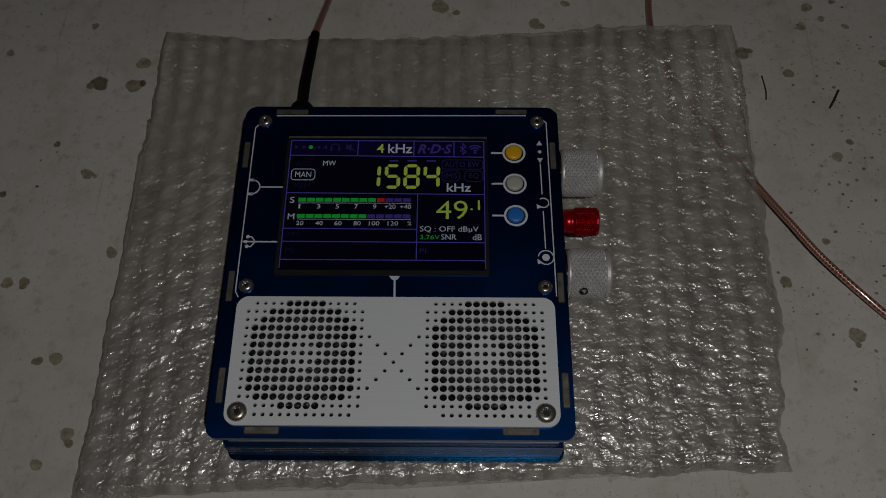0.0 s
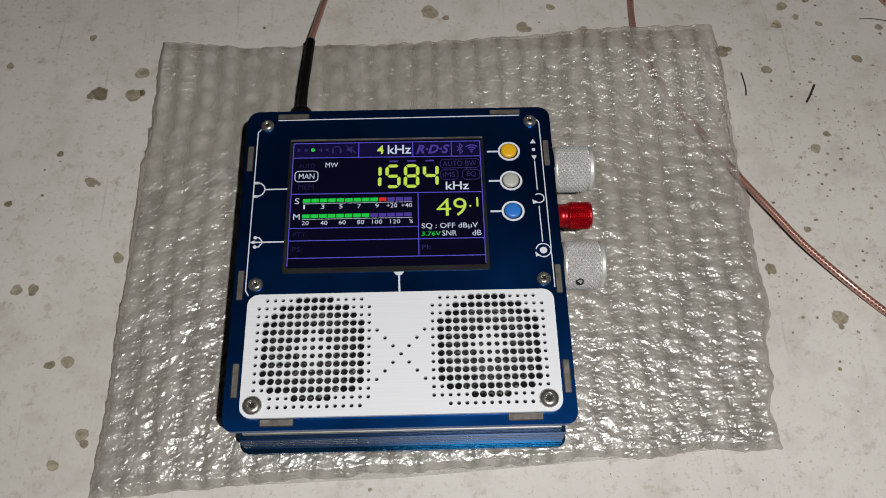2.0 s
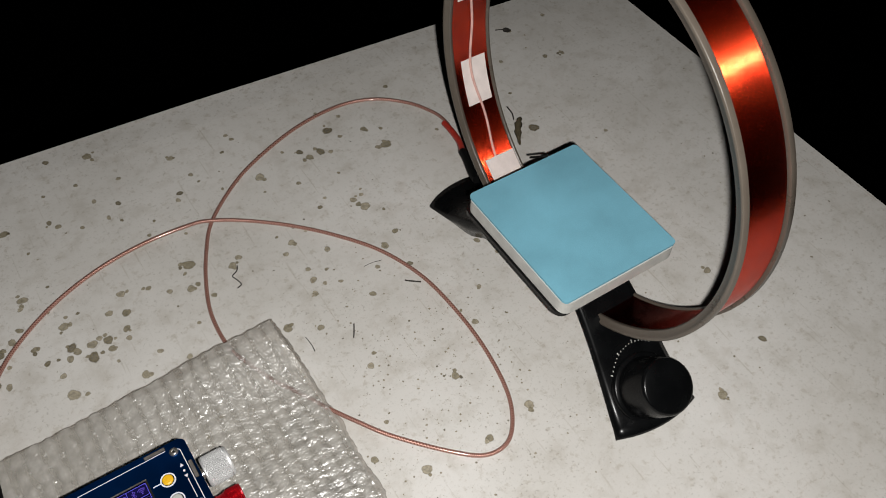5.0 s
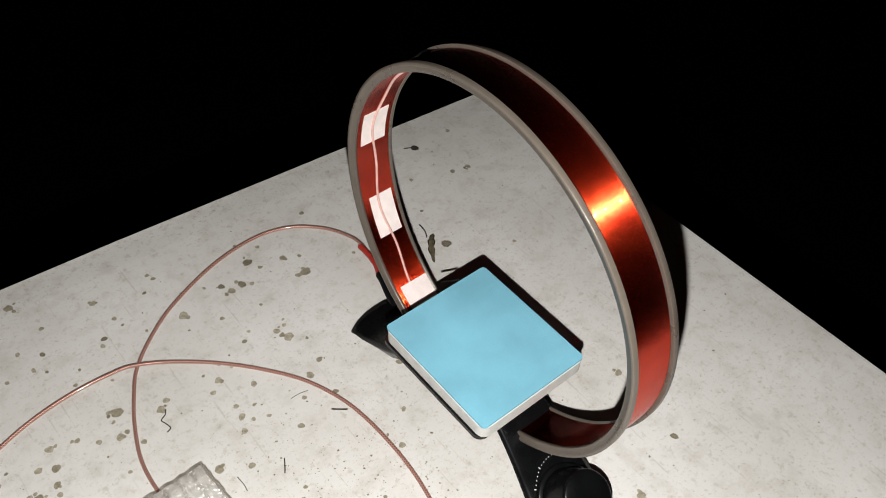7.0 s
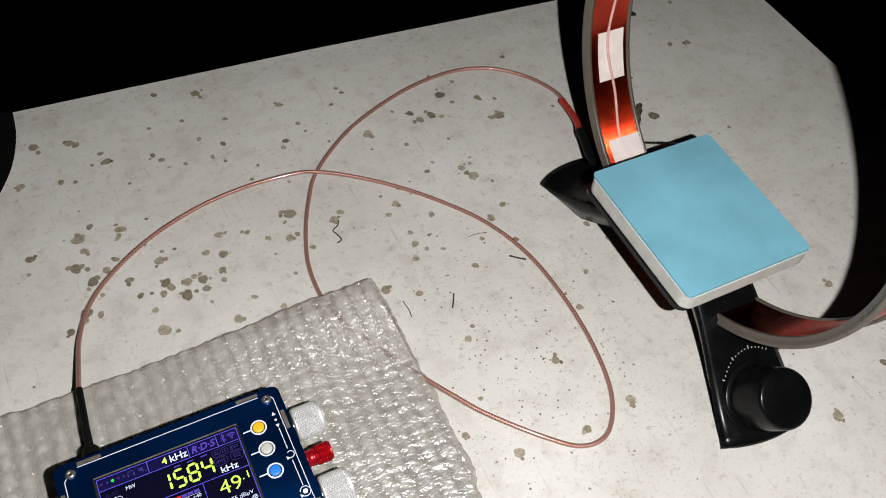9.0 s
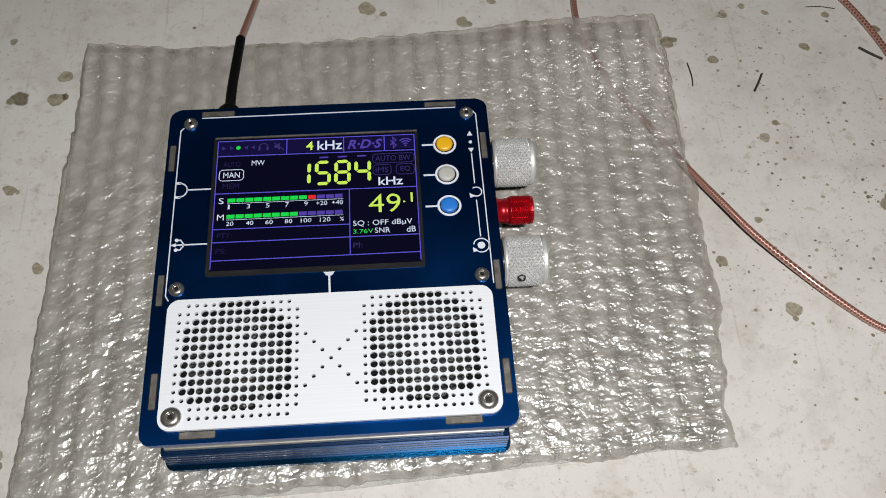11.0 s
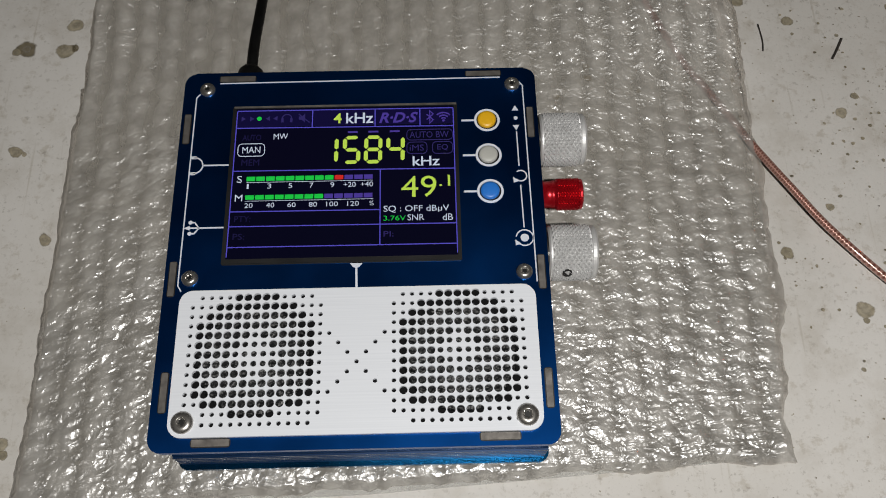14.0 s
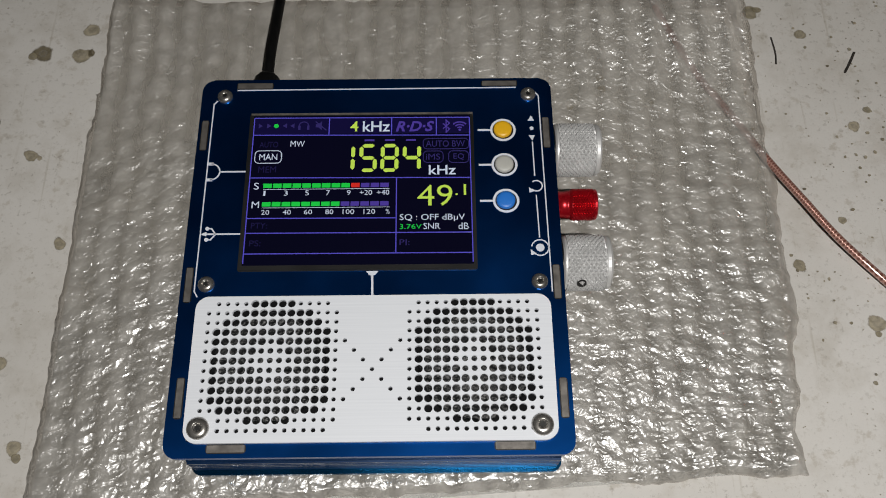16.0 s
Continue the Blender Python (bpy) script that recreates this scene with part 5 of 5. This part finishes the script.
# ---- fibres and splinters ----
for pts, r in (([(0.1215, 0.150, 0.0006), (0.1245, 0.1515, 0.0006), (0.1235, 0.156, 0.0010), (0.1225, 0.160, 0.0006), (0.1265, 0.1625, 0.0006), (0.1285, 0.166, 0.0006)], 0.00035),
               ([(0.1400, 0.0840, 0.0006), (0.1405, 0.0885, 0.0006), (0.1400, 0.0955, 0.0006)], 0.00024),
               ([(0.1640, 0.0800, 0.0007), (0.1662, 0.0835, 0.0008), (0.1690, 0.0885, 0.0007)], 0.0004),
               ([(0.2120, 0.1000, 0.0007), (0.2160, 0.0965, 0.0007), (0.2200, 0.0935, 0.0007)], 0.0005),
               ([(0.1960, 0.1230, 0.0005), (0.2020, 0.1228, 0.0006), (0.2080, 0.1215, 0.0005)], 0.00016),
               ([(0.4050, 0.2745, 0.0006), (0.4090, 0.2725, 0.0008), (0.4130, 0.2700, 0.0006)], 0.0004),
               ([(0.3560, 0.1820, 0.0006), (0.3590, 0.1880, 0.0007), (0.3600, 0.1960, 0.0006)], 0.0005)):
    ob = tube("splinter", pts, r, M_DEBRIS)
    tagged(ob, "tiny dark fibre lying on the table", "debris", "fibres on the table")

# flat blob laid on the table for a black hole-like spot
bm = bmesh.new()
blob(bm, 0.4128, 0.2698, 0.0032, 0.0007, random.Random(8))
tagged(part("dark_spot", bm, M_DEBRIS, None), "small flat black spot on the table", "debris", "fibres on the table")

# a dry leaf scrap that curls up a little
leaf = bmesh.new()
spine = smooth_line([(0.3440, 0.1580, 0.0006), (0.3495, 0.1680, 0.0022), (0.3560, 0.1760, 0.0030), (0.3615, 0.1810, 0.0012)], 13)
rows = []
for i, (x, y, z) in enumerate(spine):
    w = 0.0026 * math.sin(math.pi * (0.06 + 0.9 * i / 12)) * (1 + 0.25 * math.sin(i * 2.1))
    rows.append([leaf.verts.new((x + w * e * 0.75, y - w * e * 0.65, z + abs(e) * 0.0008)) for e in (-1, -0.5, 0, 0.5, 1)])
for a, b in zip(rows, rows[1:]):
    for q in range(4):
        leaf.faces.new((a[q], a[q + 1], b[q + 1], b[q]))
bmesh.ops.solidify(leaf, geom=leaf.faces[:], thickness=0.0002)
tagged(part("leaf", leaf, M_LEAF, None, "", True), "curled dry olive brown leaf scrap on the table", "leaf")
